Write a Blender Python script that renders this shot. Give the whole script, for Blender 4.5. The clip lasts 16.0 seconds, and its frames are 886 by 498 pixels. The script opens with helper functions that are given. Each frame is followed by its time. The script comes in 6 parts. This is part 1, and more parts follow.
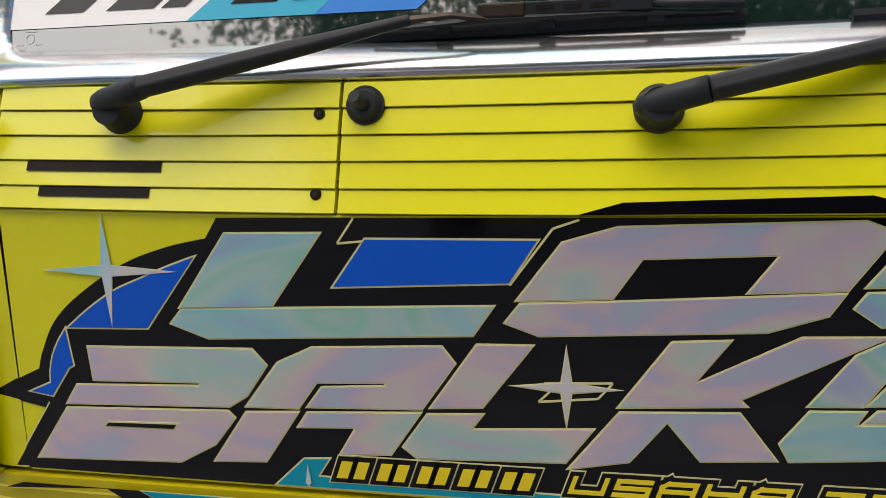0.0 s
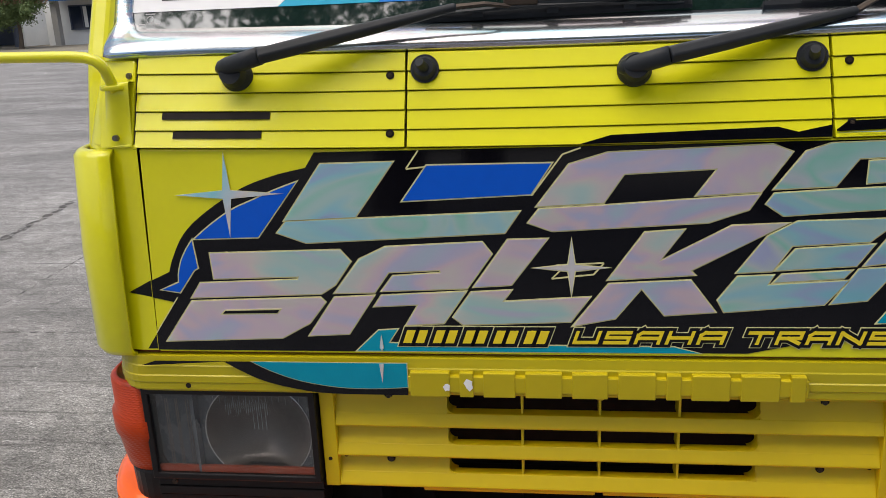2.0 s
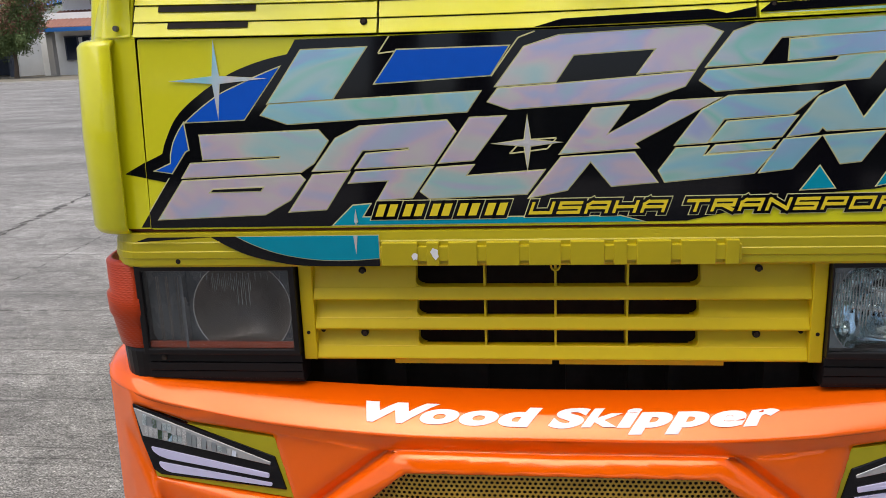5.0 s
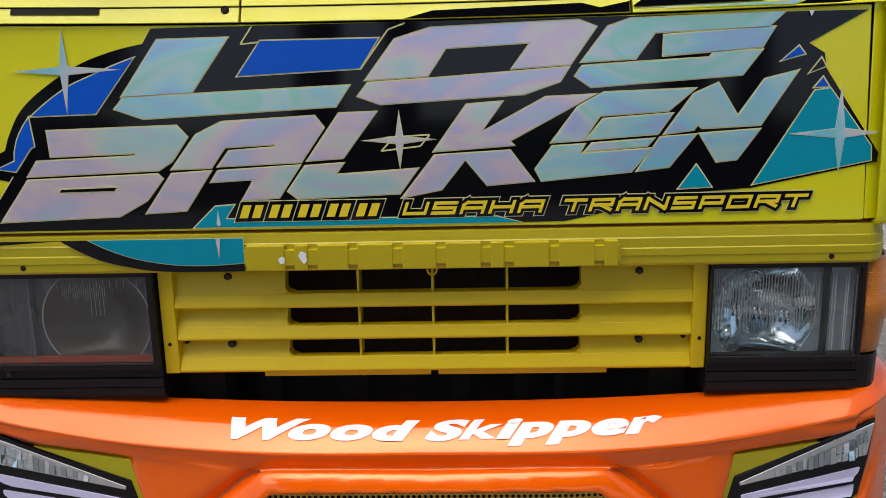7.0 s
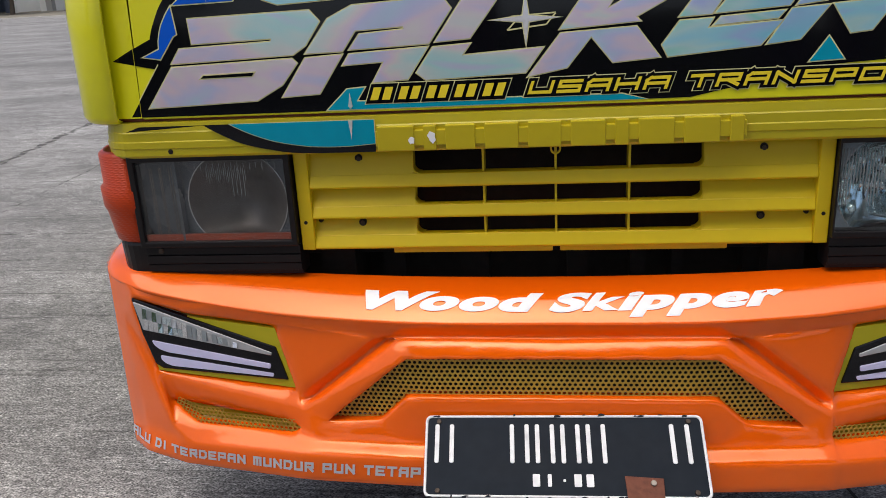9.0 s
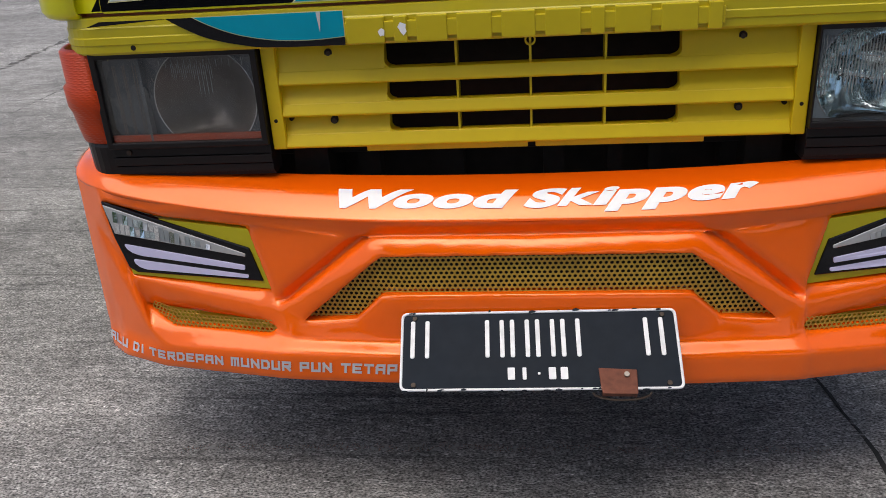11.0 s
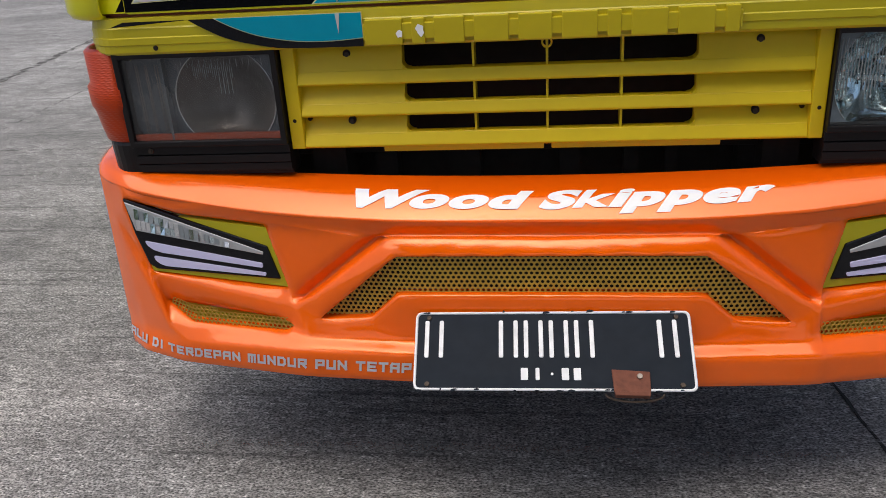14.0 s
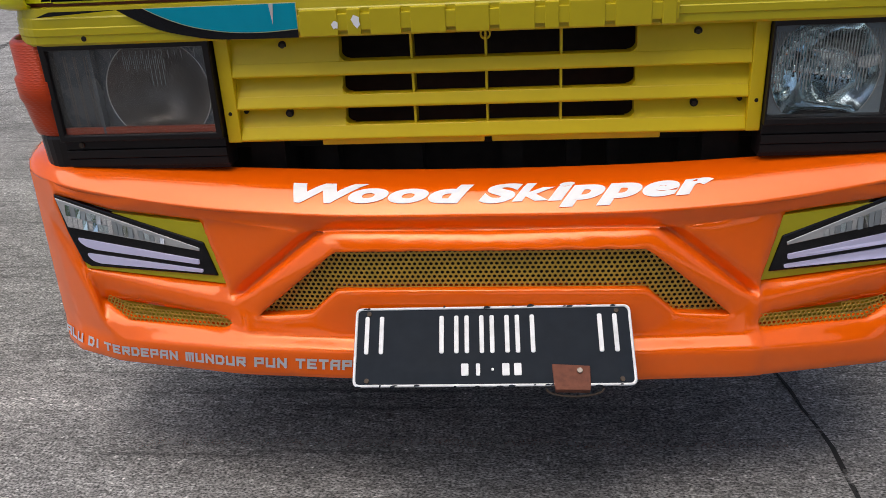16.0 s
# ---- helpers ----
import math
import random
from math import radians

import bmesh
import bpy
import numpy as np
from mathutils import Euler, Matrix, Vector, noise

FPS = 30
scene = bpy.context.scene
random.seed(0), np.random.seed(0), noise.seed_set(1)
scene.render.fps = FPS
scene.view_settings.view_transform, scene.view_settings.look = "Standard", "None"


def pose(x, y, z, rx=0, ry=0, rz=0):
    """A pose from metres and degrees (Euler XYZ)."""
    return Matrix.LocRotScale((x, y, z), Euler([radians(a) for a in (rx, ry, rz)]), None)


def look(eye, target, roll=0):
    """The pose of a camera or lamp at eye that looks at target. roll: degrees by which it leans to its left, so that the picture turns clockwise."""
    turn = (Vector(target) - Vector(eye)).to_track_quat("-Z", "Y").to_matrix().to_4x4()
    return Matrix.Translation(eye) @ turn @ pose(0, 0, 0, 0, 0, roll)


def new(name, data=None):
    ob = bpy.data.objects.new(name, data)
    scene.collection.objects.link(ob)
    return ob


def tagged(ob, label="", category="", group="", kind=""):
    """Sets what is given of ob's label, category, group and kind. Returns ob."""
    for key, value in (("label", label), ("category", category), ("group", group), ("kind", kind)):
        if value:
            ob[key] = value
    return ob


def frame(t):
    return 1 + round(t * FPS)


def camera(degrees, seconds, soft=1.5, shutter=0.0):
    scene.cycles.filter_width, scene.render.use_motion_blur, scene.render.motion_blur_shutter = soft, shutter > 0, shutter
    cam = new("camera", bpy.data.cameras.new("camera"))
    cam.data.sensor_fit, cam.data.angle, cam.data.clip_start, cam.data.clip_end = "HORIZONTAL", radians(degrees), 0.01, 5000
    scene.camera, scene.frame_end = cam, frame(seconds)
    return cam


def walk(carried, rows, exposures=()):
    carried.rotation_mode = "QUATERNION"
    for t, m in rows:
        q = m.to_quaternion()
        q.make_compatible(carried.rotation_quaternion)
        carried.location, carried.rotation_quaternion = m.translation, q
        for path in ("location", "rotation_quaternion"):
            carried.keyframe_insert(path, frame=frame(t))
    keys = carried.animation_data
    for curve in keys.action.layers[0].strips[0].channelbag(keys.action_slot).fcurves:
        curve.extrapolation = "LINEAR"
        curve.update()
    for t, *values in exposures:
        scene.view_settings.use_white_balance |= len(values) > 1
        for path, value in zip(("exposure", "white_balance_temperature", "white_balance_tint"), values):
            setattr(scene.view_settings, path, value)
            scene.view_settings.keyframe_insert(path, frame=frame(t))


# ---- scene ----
cam = camera(56.4, 16.0, soft=0.8)
PATH = [
    (0, (0.006, -0.769, 1.319), (-0.409, 1.119, 0.804), -2.7),
    (0.5, (-0.008, -0.802, 1.309), (-0.477, 1.063, 0.758), -2.9),
    (1, (-0.025, -0.858, 1.314), (-0.527, 1.003, 0.762), -3.0),
    (1.5, (-0.065, -1.001, 1.335), (-0.455, 0.877, 0.750), -3.1),
    (2, (-0.075, -1.126, 1.331), (-0.327, 0.776, 0.767), -2.5),
    (2.5, (-0.018, -1.251, 1.309), (-0.216, 0.654, 0.734), -1.8),
    (3, (0.037, -1.344, 1.301), (-0.198, 0.544, 0.685), -2.1),
    (3.5, (0.018, -1.402, 1.291), (-0.208, 0.476, 0.641), -2.6),
    (3.7, (0.0, -1.427, 1.293), (-0.223, 0.451, 0.641), -2.5),
    (5.8, (-0.026, -1.236, 1.049), (-0.263, 0.708, 0.645), -2.0),
    (6, (-0.01, -1.236, 1.051), (-0.224, 0.711, 0.645), -2.1),
    (6.5, (0.025, -1.238, 1.047), (-0.07, 0.72, 0.651), -1.4),
    (7, (0.058, -1.235, 1.071), (-0.006, 0.719, 0.649), -1.3),
    (7.5, (0.021, -1.248, 1.079), (-0.189, 0.696, 0.659), -2.0),
    (8, (-0.027, -1.281, 1.079), (-0.322, 0.642, 0.616), -2.8),
    (8.5, (-0.026, -1.295, 1.057), (-0.306, 0.608, 0.511), -3.0),
    (9, (-0.016, -1.296, 1.046), (-0.265, 0.584, 0.409), -3.2),
    (9.5, (-0.005, -1.297, 1.011), (-0.244, 0.569, 0.332), -3.2),
    (10, (0.001, -1.296, 1.011), (-0.232, 0.535, 0.241), -3.8),
    (10.2, (-0.001, -1.297, 1.004), (-0.227, 0.528, 0.218), -3.6),
    (12.3, (0.029, -1.289, 0.999), (-0.187, 0.522, 0.179), -3.9),
    (12.5, (0.033, -1.291, 0.997), (-0.195, 0.521, 0.181), -4.0),
    (13, (0.031, -1.298, 1.003), (-0.205, 0.513, 0.187), -3.9),
    (13.5, (0.03, -1.303, 1.003), (-0.216, 0.509, 0.193), -3.8),
    (14, (0.014, -1.303, 1.003), (-0.259, 0.507, 0.197), -3.7),
    (14.5, (-0.001, -1.3, 1.002), (-0.29, 0.504, 0.187), -3.6),
    (15, (0.007, -1.292, 0.994), (-0.262, 0.515, 0.18), -3.2),
    (15.5, (0.028, -1.284, 0.993), (-0.2, 0.525, 0.17), -3.1),
    (16, (0.052, -1.281, 1.0), (-0.138, 0.528, 0.169), -3.1),
]
walk(cam, [(t, look(eye, target, roll)) for t, eye, target, roll in PATH],
     exposures=[(0.0, 0.68, 6850, 10), (1.5, 0.74, 6650, 10), (3.0, 0.86, 6550, 10), (6.5, 0.80, 6500, 10), (10.0, 0.68, 6450, 10), (16.0, 0.66, 6450, 10)])

# ---- world and light ----
world = bpy.data.worlds.new("world")
scene.world = world
world.use_nodes = True
wn = world.node_tree.nodes
sky = wn.new("ShaderNodeTexSky")
sky.sky_type = "NISHITA"
sky.sun_disc = False
sky.sun_elevation, sky.sun_rotation = radians(72), radians(200)
sky.air_density, sky.dust_density, sky.ozone_density = 0.8, 4.0, 0.3
wn["Background"].inputs["Strength"].default_value = 0.105
world.node_tree.links.new(sky.outputs[0], wn["Background"].inputs["Color"])
sun_data = bpy.data.lights.new("sun", "SUN")
sun_data.energy, sun_data.angle, sun_data.color = 1.5, radians(78), (1.0, 0.965, 0.90)
sun = new("sun", sun_data)
sun.matrix_world = look((-2.6, -2.6, 12.0), (0, 0, 0))


# ---- materials ----
def material(name, color, rough=0.5, metal=0.0, coat=0.0, var=0.08, scale=6.0, bump=0.0, bump_scale=60.0, spec=0.5,
             stain=0.0, stain_scale=1.3, transmission=0.0, ior=1.45, rough_var=0.1):
    """A painted, plastic or metal surface: colour and roughness vary at two scales, with fine relief."""
    m = bpy.data.materials.new(name)
    m.use_nodes = True
    n, l = m.node_tree.nodes, m.node_tree.links
    b = n["Principled BSDF"]
    co = n.new("ShaderNodeTexCoord")
    fine, large = n.new("ShaderNodeTexNoise"), n.new("ShaderNodeTexNoise")
    fine.inputs["Scale"].default_value, fine.inputs["Detail"].default_value = scale * 8, 6
    large.inputs["Scale"].default_value, large.inputs["Detail"].default_value = stain_scale, 4
    for t in (fine, large):
        l.new(co.outputs["Object"], t.inputs["Vector"])
    mix = n.new("ShaderNodeMix")
    mix.data_type = "RGBA"
    mix.inputs["A"].default_value = (*[c * (1 - var) for c in color], 1)
    mix.inputs["B"].default_value = (*[min(1, c * (1 + var)) for c in color], 1)
    l.new(fine.outputs["Fac"], mix.inputs["Factor"])
    out = mix.outputs["Result"]
    if stain:
        ramp = n.new("ShaderNodeMapRange")
        ramp.inputs["From Min"].default_value, ramp.inputs["From Max"].default_value = 0.45, 0.75
        ramp.inputs["To Min"].default_value, ramp.inputs["To Max"].default_value = 0.0, stain
        l.new(large.outputs["Fac"], ramp.inputs["Value"])
        dirt = n.new("ShaderNodeMix")
        dirt.data_type = "RGBA"
        dirt.inputs["B"].default_value = (*[c * 0.45 + 0.02 for c in color], 1)
        l.new(ramp.outputs["Result"], dirt.inputs["Factor"])
        l.new(out, dirt.inputs["A"])
        out = dirt.outputs["Result"]
    l.new(out, b.inputs["Base Color"])
    rr = n.new("ShaderNodeMapRange")
    rr.inputs["To Min"].default_value, rr.inputs["To Max"].default_value = max(0.02, rough - rough_var * 0.5), rough + rough_var
    l.new(large.outputs["Fac"], rr.inputs["Value"])
    l.new(rr.outputs["Result"], b.inputs["Roughness"])
    b.inputs["Metallic"].default_value = metal
    b.inputs["Coat Weight"].default_value, b.inputs["Coat Roughness"].default_value = coat, 0.06
    b.inputs["Specular IOR Level"].default_value = spec
    b.inputs["Transmission Weight"].default_value, b.inputs["IOR"].default_value = transmission, ior
    if bump:
        bn, bt = n.new("ShaderNodeBump"), n.new("ShaderNodeTexNoise")
        bt.inputs["Scale"].default_value, bt.inputs["Detail"].default_value = bump_scale, 5
        l.new(co.outputs["Object"], bt.inputs["Vector"])
        bn.inputs["Strength"].default_value, bn.inputs["Distance"].default_value = bump, 0.004
        l.new(bt.outputs["Fac"], bn.inputs["Height"])
        l.new(bn.outputs["Normal"], b.inputs["Normal"])
    return m


def holographic(name, seed, stretch=(1.0, 1.0, 2.0), stops=(), metal=0.78, rough=0.32):
    """Prismatic foil: its shifting sheen painted as fixed, soft drifting patches of pink, violet, cyan and green on a
    silver film.
    """
    m = bpy.data.materials.new(name)
    m.use_nodes = True
    n, l = m.node_tree.nodes, m.node_tree.links
    b = n["Principled BSDF"]
    co, mp = n.new("ShaderNodeTexCoord"), n.new("ShaderNodeMapping")
    mp.inputs["Location"].default_value = (seed, seed * 0.37, seed * 0.71)
    mp.inputs["Scale"].default_value = stretch
    noise_tex = n.new("ShaderNodeTexNoise")
    noise_tex.inputs["Scale"].default_value, noise_tex.inputs["Detail"].default_value = 4.2, 2.5
    noise_tex.inputs["Distortion"].default_value = 1.1
    ramp = n.new("ShaderNodeValToRGB")
    e = ramp.color_ramp.elements
    while len(e) < len(stops):
        e.new(0.5)
    for k, (p, c) in enumerate(stops):
        e[k].position, e[k].color = p, (*c, 1)
    l.new(co.outputs["Object"], mp.inputs["Vector"])
    l.new(mp.outputs["Vector"], noise_tex.inputs["Vector"])
    l.new(noise_tex.outputs["Fac"], ramp.inputs["Fac"])
    l.new(ramp.outputs["Color"], b.inputs["Base Color"])
    grain = n.new("ShaderNodeTexNoise")
    grain.inputs["Scale"].default_value, grain.inputs["Detail"].default_value = 420, 3
    l.new(co.outputs["Object"], grain.inputs["Vector"])
    bn = n.new("ShaderNodeBump")
    bn.inputs["Strength"].default_value, bn.inputs["Distance"].default_value = 0.06, 0.001
    l.new(grain.outputs["Fac"], bn.inputs["Height"])
    l.new(bn.outputs["Normal"], b.inputs["Normal"])
    b.inputs["Metallic"].default_value, b.inputs["Roughness"].default_value = metal, rough
    b.inputs["Coat Weight"].default_value, b.inputs["Coat Roughness"].default_value = 0.4, 0.05
    return m


def concrete(name):
    """Worn yard concrete: broom lines across, pale and dark patches, grit."""
    m = bpy.data.materials.new(name)
    m.use_nodes = True
    n, l = m.node_tree.nodes, m.node_tree.links
    b = n["Principled BSDF"]
    co = n.new("ShaderNodeTexCoord")

    def noise_of(scale, detail, stretch, distortion=0.0):
        mp, t = n.new("ShaderNodeMapping"), n.new("ShaderNodeTexNoise")
        mp.inputs["Scale"].default_value = stretch
        t.inputs["Scale"].default_value, t.inputs["Detail"].default_value, t.inputs["Distortion"].default_value = scale, detail, distortion
        l.new(co.outputs["Object"], mp.inputs["Vector"])
        l.new(mp.outputs["Vector"], t.inputs["Vector"])
        return t.outputs["Fac"]

    def ranged(fac, a, z, lo, hi):
        r = n.new("ShaderNodeMapRange")
        for k, v in (("From Min", a), ("From Max", z), ("To Min", lo), ("To Max", hi)):
            r.inputs[k].default_value = v
        l.new(fac, r.inputs["Value"])
        return r.outputs["Result"]

    def times(a, c):
        t = n.new("ShaderNodeMath")
        t.operation = "MULTIPLY"
        l.new(a, t.inputs[0])
        l.new(c, t.inputs[1])
        return t.outputs[0]

    broom = noise_of(26.0, 6, (0.25, 2.4, 1.0))
    patch = noise_of(0.7, 9, (0.7, 1.2, 1.0), 0.9)
    streak = noise_of(1.4, 6, (0.28, 1.4, 1.0), 0.8)
    mottle = noise_of(9.0, 8, (0.8, 1.2, 1.0), 1.2)
    grit = noise_of(240.0, 3, (0.75, 1.2, 1))
    speck = noise_of(95.0, 5, (0.6, 1.25, 1), 0.8)
    lines = noise_of(30.0, 3, (0.03, 1.6, 1.0), 0.15)
    value = times(ranged(broom, 0.35, 0.65, 0.92, 1.07), ranged(patch, 0.3, 0.7, 0.70, 1.28))
    value = times(value, ranged(streak, 0.35, 0.65, 0.86, 1.16))
    value = times(value, ranged(mottle, 0.32, 0.68, 0.74, 1.26))
    value = times(value, ranged(grit, 0.34, 0.68, 0.16, 1.95))
    value = times(value, ranged(lines, 0.30, 0.42, 0.55, 1.04))
    value = times(value, ranged(speck, 0.35, 0.65, 0.55, 1.45))
    value = times(value, ranged(noise_of(110.0, 3, (0.6, 1.3, 1)), 0.60, 0.70, 0.94, 2.0))
    ramp = n.new("ShaderNodeMix")
    ramp.data_type = "RGBA"
    ramp.inputs["A"].default_value, ramp.inputs["B"].default_value = (0.0, 0.0, 0.0, 1), (0.196, 0.191, 0.184, 1)
    l.new(value, ramp.inputs["Factor"])
    ramp.clamp_factor = False
    l.new(ramp.outputs["Result"], b.inputs["Base Color"])
    b.inputs["Roughness"].default_value = 0.85
    bn = n.new("ShaderNodeBump")
    bn.inputs["Strength"].default_value, bn.inputs["Distance"].default_value = 0.5, 0.004
    l.new(times(broom, grit), bn.inputs["Height"])
    l.new(bn.outputs["Normal"], b.inputs["Normal"])
    return m


YELLOW = material("yellow paint", (0.735, 0.705, 0.004), 0.3, coat=0.6, var=0.03, stain=0.10, bump=0.02, bump_scale=9)
# the strip's weaker light is put into this darker yellow
SHADED_STRIP_YELLOW = material("yellow strip paint darkened for shade", (0.48, 0.40, 0.004), 0.38, coat=0.2, var=0.04, stain=0.15, bump=0.02, bump_scale=12)
GRILLE_YELLOW = material("yellow grille paint", (0.66, 0.485, 0.002), 0.40, coat=0.03, var=0.05, stain=0.25, bump=0.03, bump_scale=40)
EMBLEM_YELLOW = material("yellow name bar paint", (0.53, 0.42, 0.003), 0.42, coat=0.05, var=0.06, stain=0.25, bump=0.03, bump_scale=40)
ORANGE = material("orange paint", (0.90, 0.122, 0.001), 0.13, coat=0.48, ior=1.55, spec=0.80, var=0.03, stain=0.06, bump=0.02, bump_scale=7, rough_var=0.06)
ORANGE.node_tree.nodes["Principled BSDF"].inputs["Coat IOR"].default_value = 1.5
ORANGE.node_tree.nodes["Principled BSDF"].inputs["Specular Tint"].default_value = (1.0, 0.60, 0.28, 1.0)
BLACK_FILM = material("gloss black film", (0.003, 0.003, 0.005), 0.06, coat=0.0, var=0.2, spec=0.42, rough_var=0.03)
BLUE_FILM = material("blue film", (0.002, 0.095, 0.60), 0.22, coat=0.0, spec=0.3, var=0.06)
TEAL_FILM = material("teal film", (0.0, 0.29, 0.42), 0.22, coat=0.0, spec=0.3, var=0.06)
CREAM = material("cream keyline film", (0.66, 0.62, 0.30), 0.35, var=0.05)
SILVER = holographic("pale silver foil", 2.2, (1.4, 1.0, 1.4), [(0.30, (0.30, 0.80, 0.90)), (0.42, (0.62, 0.82, 0.92)), (0.50, (0.82, 0.80, 0.84)), (0.58, (0.86, 0.80, 0.74)), (0.68, (0.66, 0.86, 0.92))], 0.5, 0.22)
LETTER_YELLOW = material("yellow letter film", (0.80, 0.62, 0.02), 0.35, var=0.05)
WHITE_FILM = material("white letter film", (0.86, 0.86, 0.87), 0.35, var=0.02)
GREY_FILM = material("grey letter film", (0.52, 0.50, 0.50), 0.4, var=0.06)
# sheen colours fixed by letter: cool for some, warm for the others
COOL_STOPS = [(0.30, (0.35, 0.80, 0.95)), (0.40, (0.52, 0.70, 0.96)), (0.46, (0.45, 0.85, 0.93)), (0.52, (0.64, 0.90, 0.86)), (0.58, (0.44, 0.88, 0.74)), (0.66, (0.76, 0.86, 0.88)), (0.74, (0.62, 0.68, 0.95))]
WARM_STOPS = [(0.30, (0.60, 0.80, 0.90)), (0.40, (0.74, 0.71, 0.92)), (0.46, (0.92, 0.74, 0.84)), (0.52, (0.92, 0.83, 0.80)), (0.58, (0.80, 0.88, 0.82)), (0.66, (0.60, 0.88, 0.84)), (0.74, (0.78, 0.71, 0.92))]
COOL_FOIL = [holographic("cool holographic foil %s" % w, s, stops=COOL_STOPS) for w, s in (("one", 1.3), ("two", 4.9))]
WARM_FOIL = [holographic("warm holographic foil %s" % w, s, stops=WARM_STOPS) for w, s in (("one", 8.2), ("two", 6.1))]
RUBBER = material("black rubber", (0.022, 0.024, 0.028), 0.55, var=0.25, bump=0.08, bump_scale=120, stain=0.3, spec=0.2)
PLASTIC = material("black plastic", (0.026, 0.029, 0.033), 0.42, var=0.2, bump=0.05, bump_scale=90, stain=0.3, spec=0.2)
# near-black put in for the unlit depth of gaps, slots, holes and hidden parts
DARK = material("dark unlit depth", (0.020, 0.017, 0.015), 0.8, var=0.4, spec=0.15)
CHROME = material("chrome", (0.86, 0.87, 0.88), 0.08, metal=1.0, var=0.03)
DULL = material("clouded reflector", (0.105, 0.092, 0.086), 0.36, metal=0.4, var=0.15, stain=0.5, stain_scale=14)
GARNISH = holographic("prismatic chrome strip", 12.4, (0.45, 5.0, 8.0), [(0.28, (0.50, 0.53, 0.56)), (0.38, (0.28, 0.40, 0.50)), (0.44, (0.54, 0.57, 0.58)), (0.51, (0.50, 0.45, 0.48)),
                                                                        (0.56, (0.50, 0.54, 0.54)), (0.63, (0.33, 0.51, 0.57)), (0.72, (0.57, 0.58, 0.60))], 0.92, 0.20)
GLASS = material("clear glass", (0.96, 0.97, 0.97), 0.02, transmission=1.0, var=0.0, rough_var=0.0)
WINDSHIELD = material("dark tinted glass", (0.008, 0.022, 0.019), 0.03, coat=1.0, var=0.1, spec=0.8, ior=1.9, rough_var=0.0)
RED_LENS = material("red amber lens", (0.42, 0.040, 0.004), 0.30, coat=0.05, spec=0.3, var=0.12, stain=0.25, stain_scale=9, bump=0.05)
AMBER_LENS = material("amber lens", (0.50, 0.16, 0.012), 0.28, coat=0.5, var=0.12, stain=0.25, stain_scale=9)
for lens_mat in (RED_LENS, AMBER_LENS):
    # a fine square grid of prisms moulded into the lens
    ln, ll = lens_mat.node_tree.nodes, lens_mat.node_tree.links
    where, grid = ln.new("ShaderNodeTexCoord"), ln.new("ShaderNodeMath")
    grid.operation = "MULTIPLY"
    for axis in (0, 1):
        wave = ln.new("ShaderNodeTexWave")
        wave.bands_direction = "Z" if axis else "DIAGONAL"
        wave.inputs["Scale"].default_value = 75 if axis else 62
        ll.new(where.outputs["Object"], wave.inputs["Vector"])
        ll.new(wave.outputs["Fac"], grid.inputs[axis])
    relief = ln.new("ShaderNodeBump")
    relief.inputs["Strength"].default_value, relief.inputs["Distance"].default_value = 0.35, 0.0012
    ll.new(grid.outputs[0], relief.inputs["Height"])
    ll.new(relief.outputs["Normal"], ln["Principled BSDF"].inputs["Normal"])
SMOKED = material("smoked lamp body", (0.075, 0.085, 0.100), 0.25, var=0.2, spec=0.4, stain=0.3, stain_scale=14)
LAMP_BLACK = material("black lamp frame", (0.012, 0.0105, 0.011), 0.32, var=0.2, bump=0.04, bump_scale=90, spec=0.25)
DRL_WHITE = material("lilac white light bar", (0.64, 0.62, 0.86), 0.35, var=0.03)
LENS_DIM = material("dim lamp lens", (0.24, 0.265, 0.280), 0.22, metal=0.2, var=0.2)
LAMP_PALE = material("blue grey lamp body", (0.22, 0.27, 0.31), 0.25, metal=0.1, var=0.15)
LENS_GREY = material("lamp lens grey", (0.55, 0.56, 0.57), 0.14, metal=0.55, var=0.2)
MESH_YELLOW = material("perforated sheet yellow", (0.56, 0.36, 0.05), 0.4, metal=0.2, var=0.15, stain=0.4, stain_scale=20)
BACK_YELLOW = material("backing yellow", (0.46, 0.40, 0.008), 0.4, var=0.06)
PLATE_BLACK = material("plate black", (0.013, 0.018, 0.026), 0.42, var=0.25, stain=0.3, stain_scale=12, bump=0.06, bump_scale=70, spec=0.06)
PLATE_WHITE = material("plate white", (0.80, 0.81, 0.82), 0.4, var=0.06, stain=0.35, stain_scale=60)
RUST = material("rusted steel", (0.16, 0.055, 0.032), 0.8, var=0.5, scale=12, bump=0.4, bump_scale=140)
DARK_RED = material("dull red strip", (0.19, 0.032, 0.012), 0.3, var=0.15)
REFLECTOR = material("bright lamp reflector", (0.74, 0.86, 0.90), 0.07, metal=1.0, var=0.1, stain=0.3, stain_scale=30, bump=0.05, bump_scale=60)
CRUMPLED = material("rippled bright reflector", (0.70, 0.88, 0.92), 0.10, metal=0.8, var=0.15, stain=0.4, stain_scale=50, bump=0.9, bump_scale=42)
STEEL = material("screw steel", (0.17, 0.155, 0.14), 0.35, metal=0.9, var=0.2)
SCREW_DARK = material("dark screw", (0.05, 0.035, 0.025), 0.5, metal=0.4, var=0.3)
CONCRETE = concrete("yard concrete")
JOINT = material("dirt filled joint", (0.085, 0.082, 0.078), 0.95, var=0.5, scale=10, bump=0.5, bump_scale=90)
PALE = material("pale lime streak", (0.27, 0.265, 0.255), 0.9, var=0.3, scale=12)
CRACK = material("dark crack", (0.022, 0.021, 0.020), 0.95, var=0.4, scale=12)
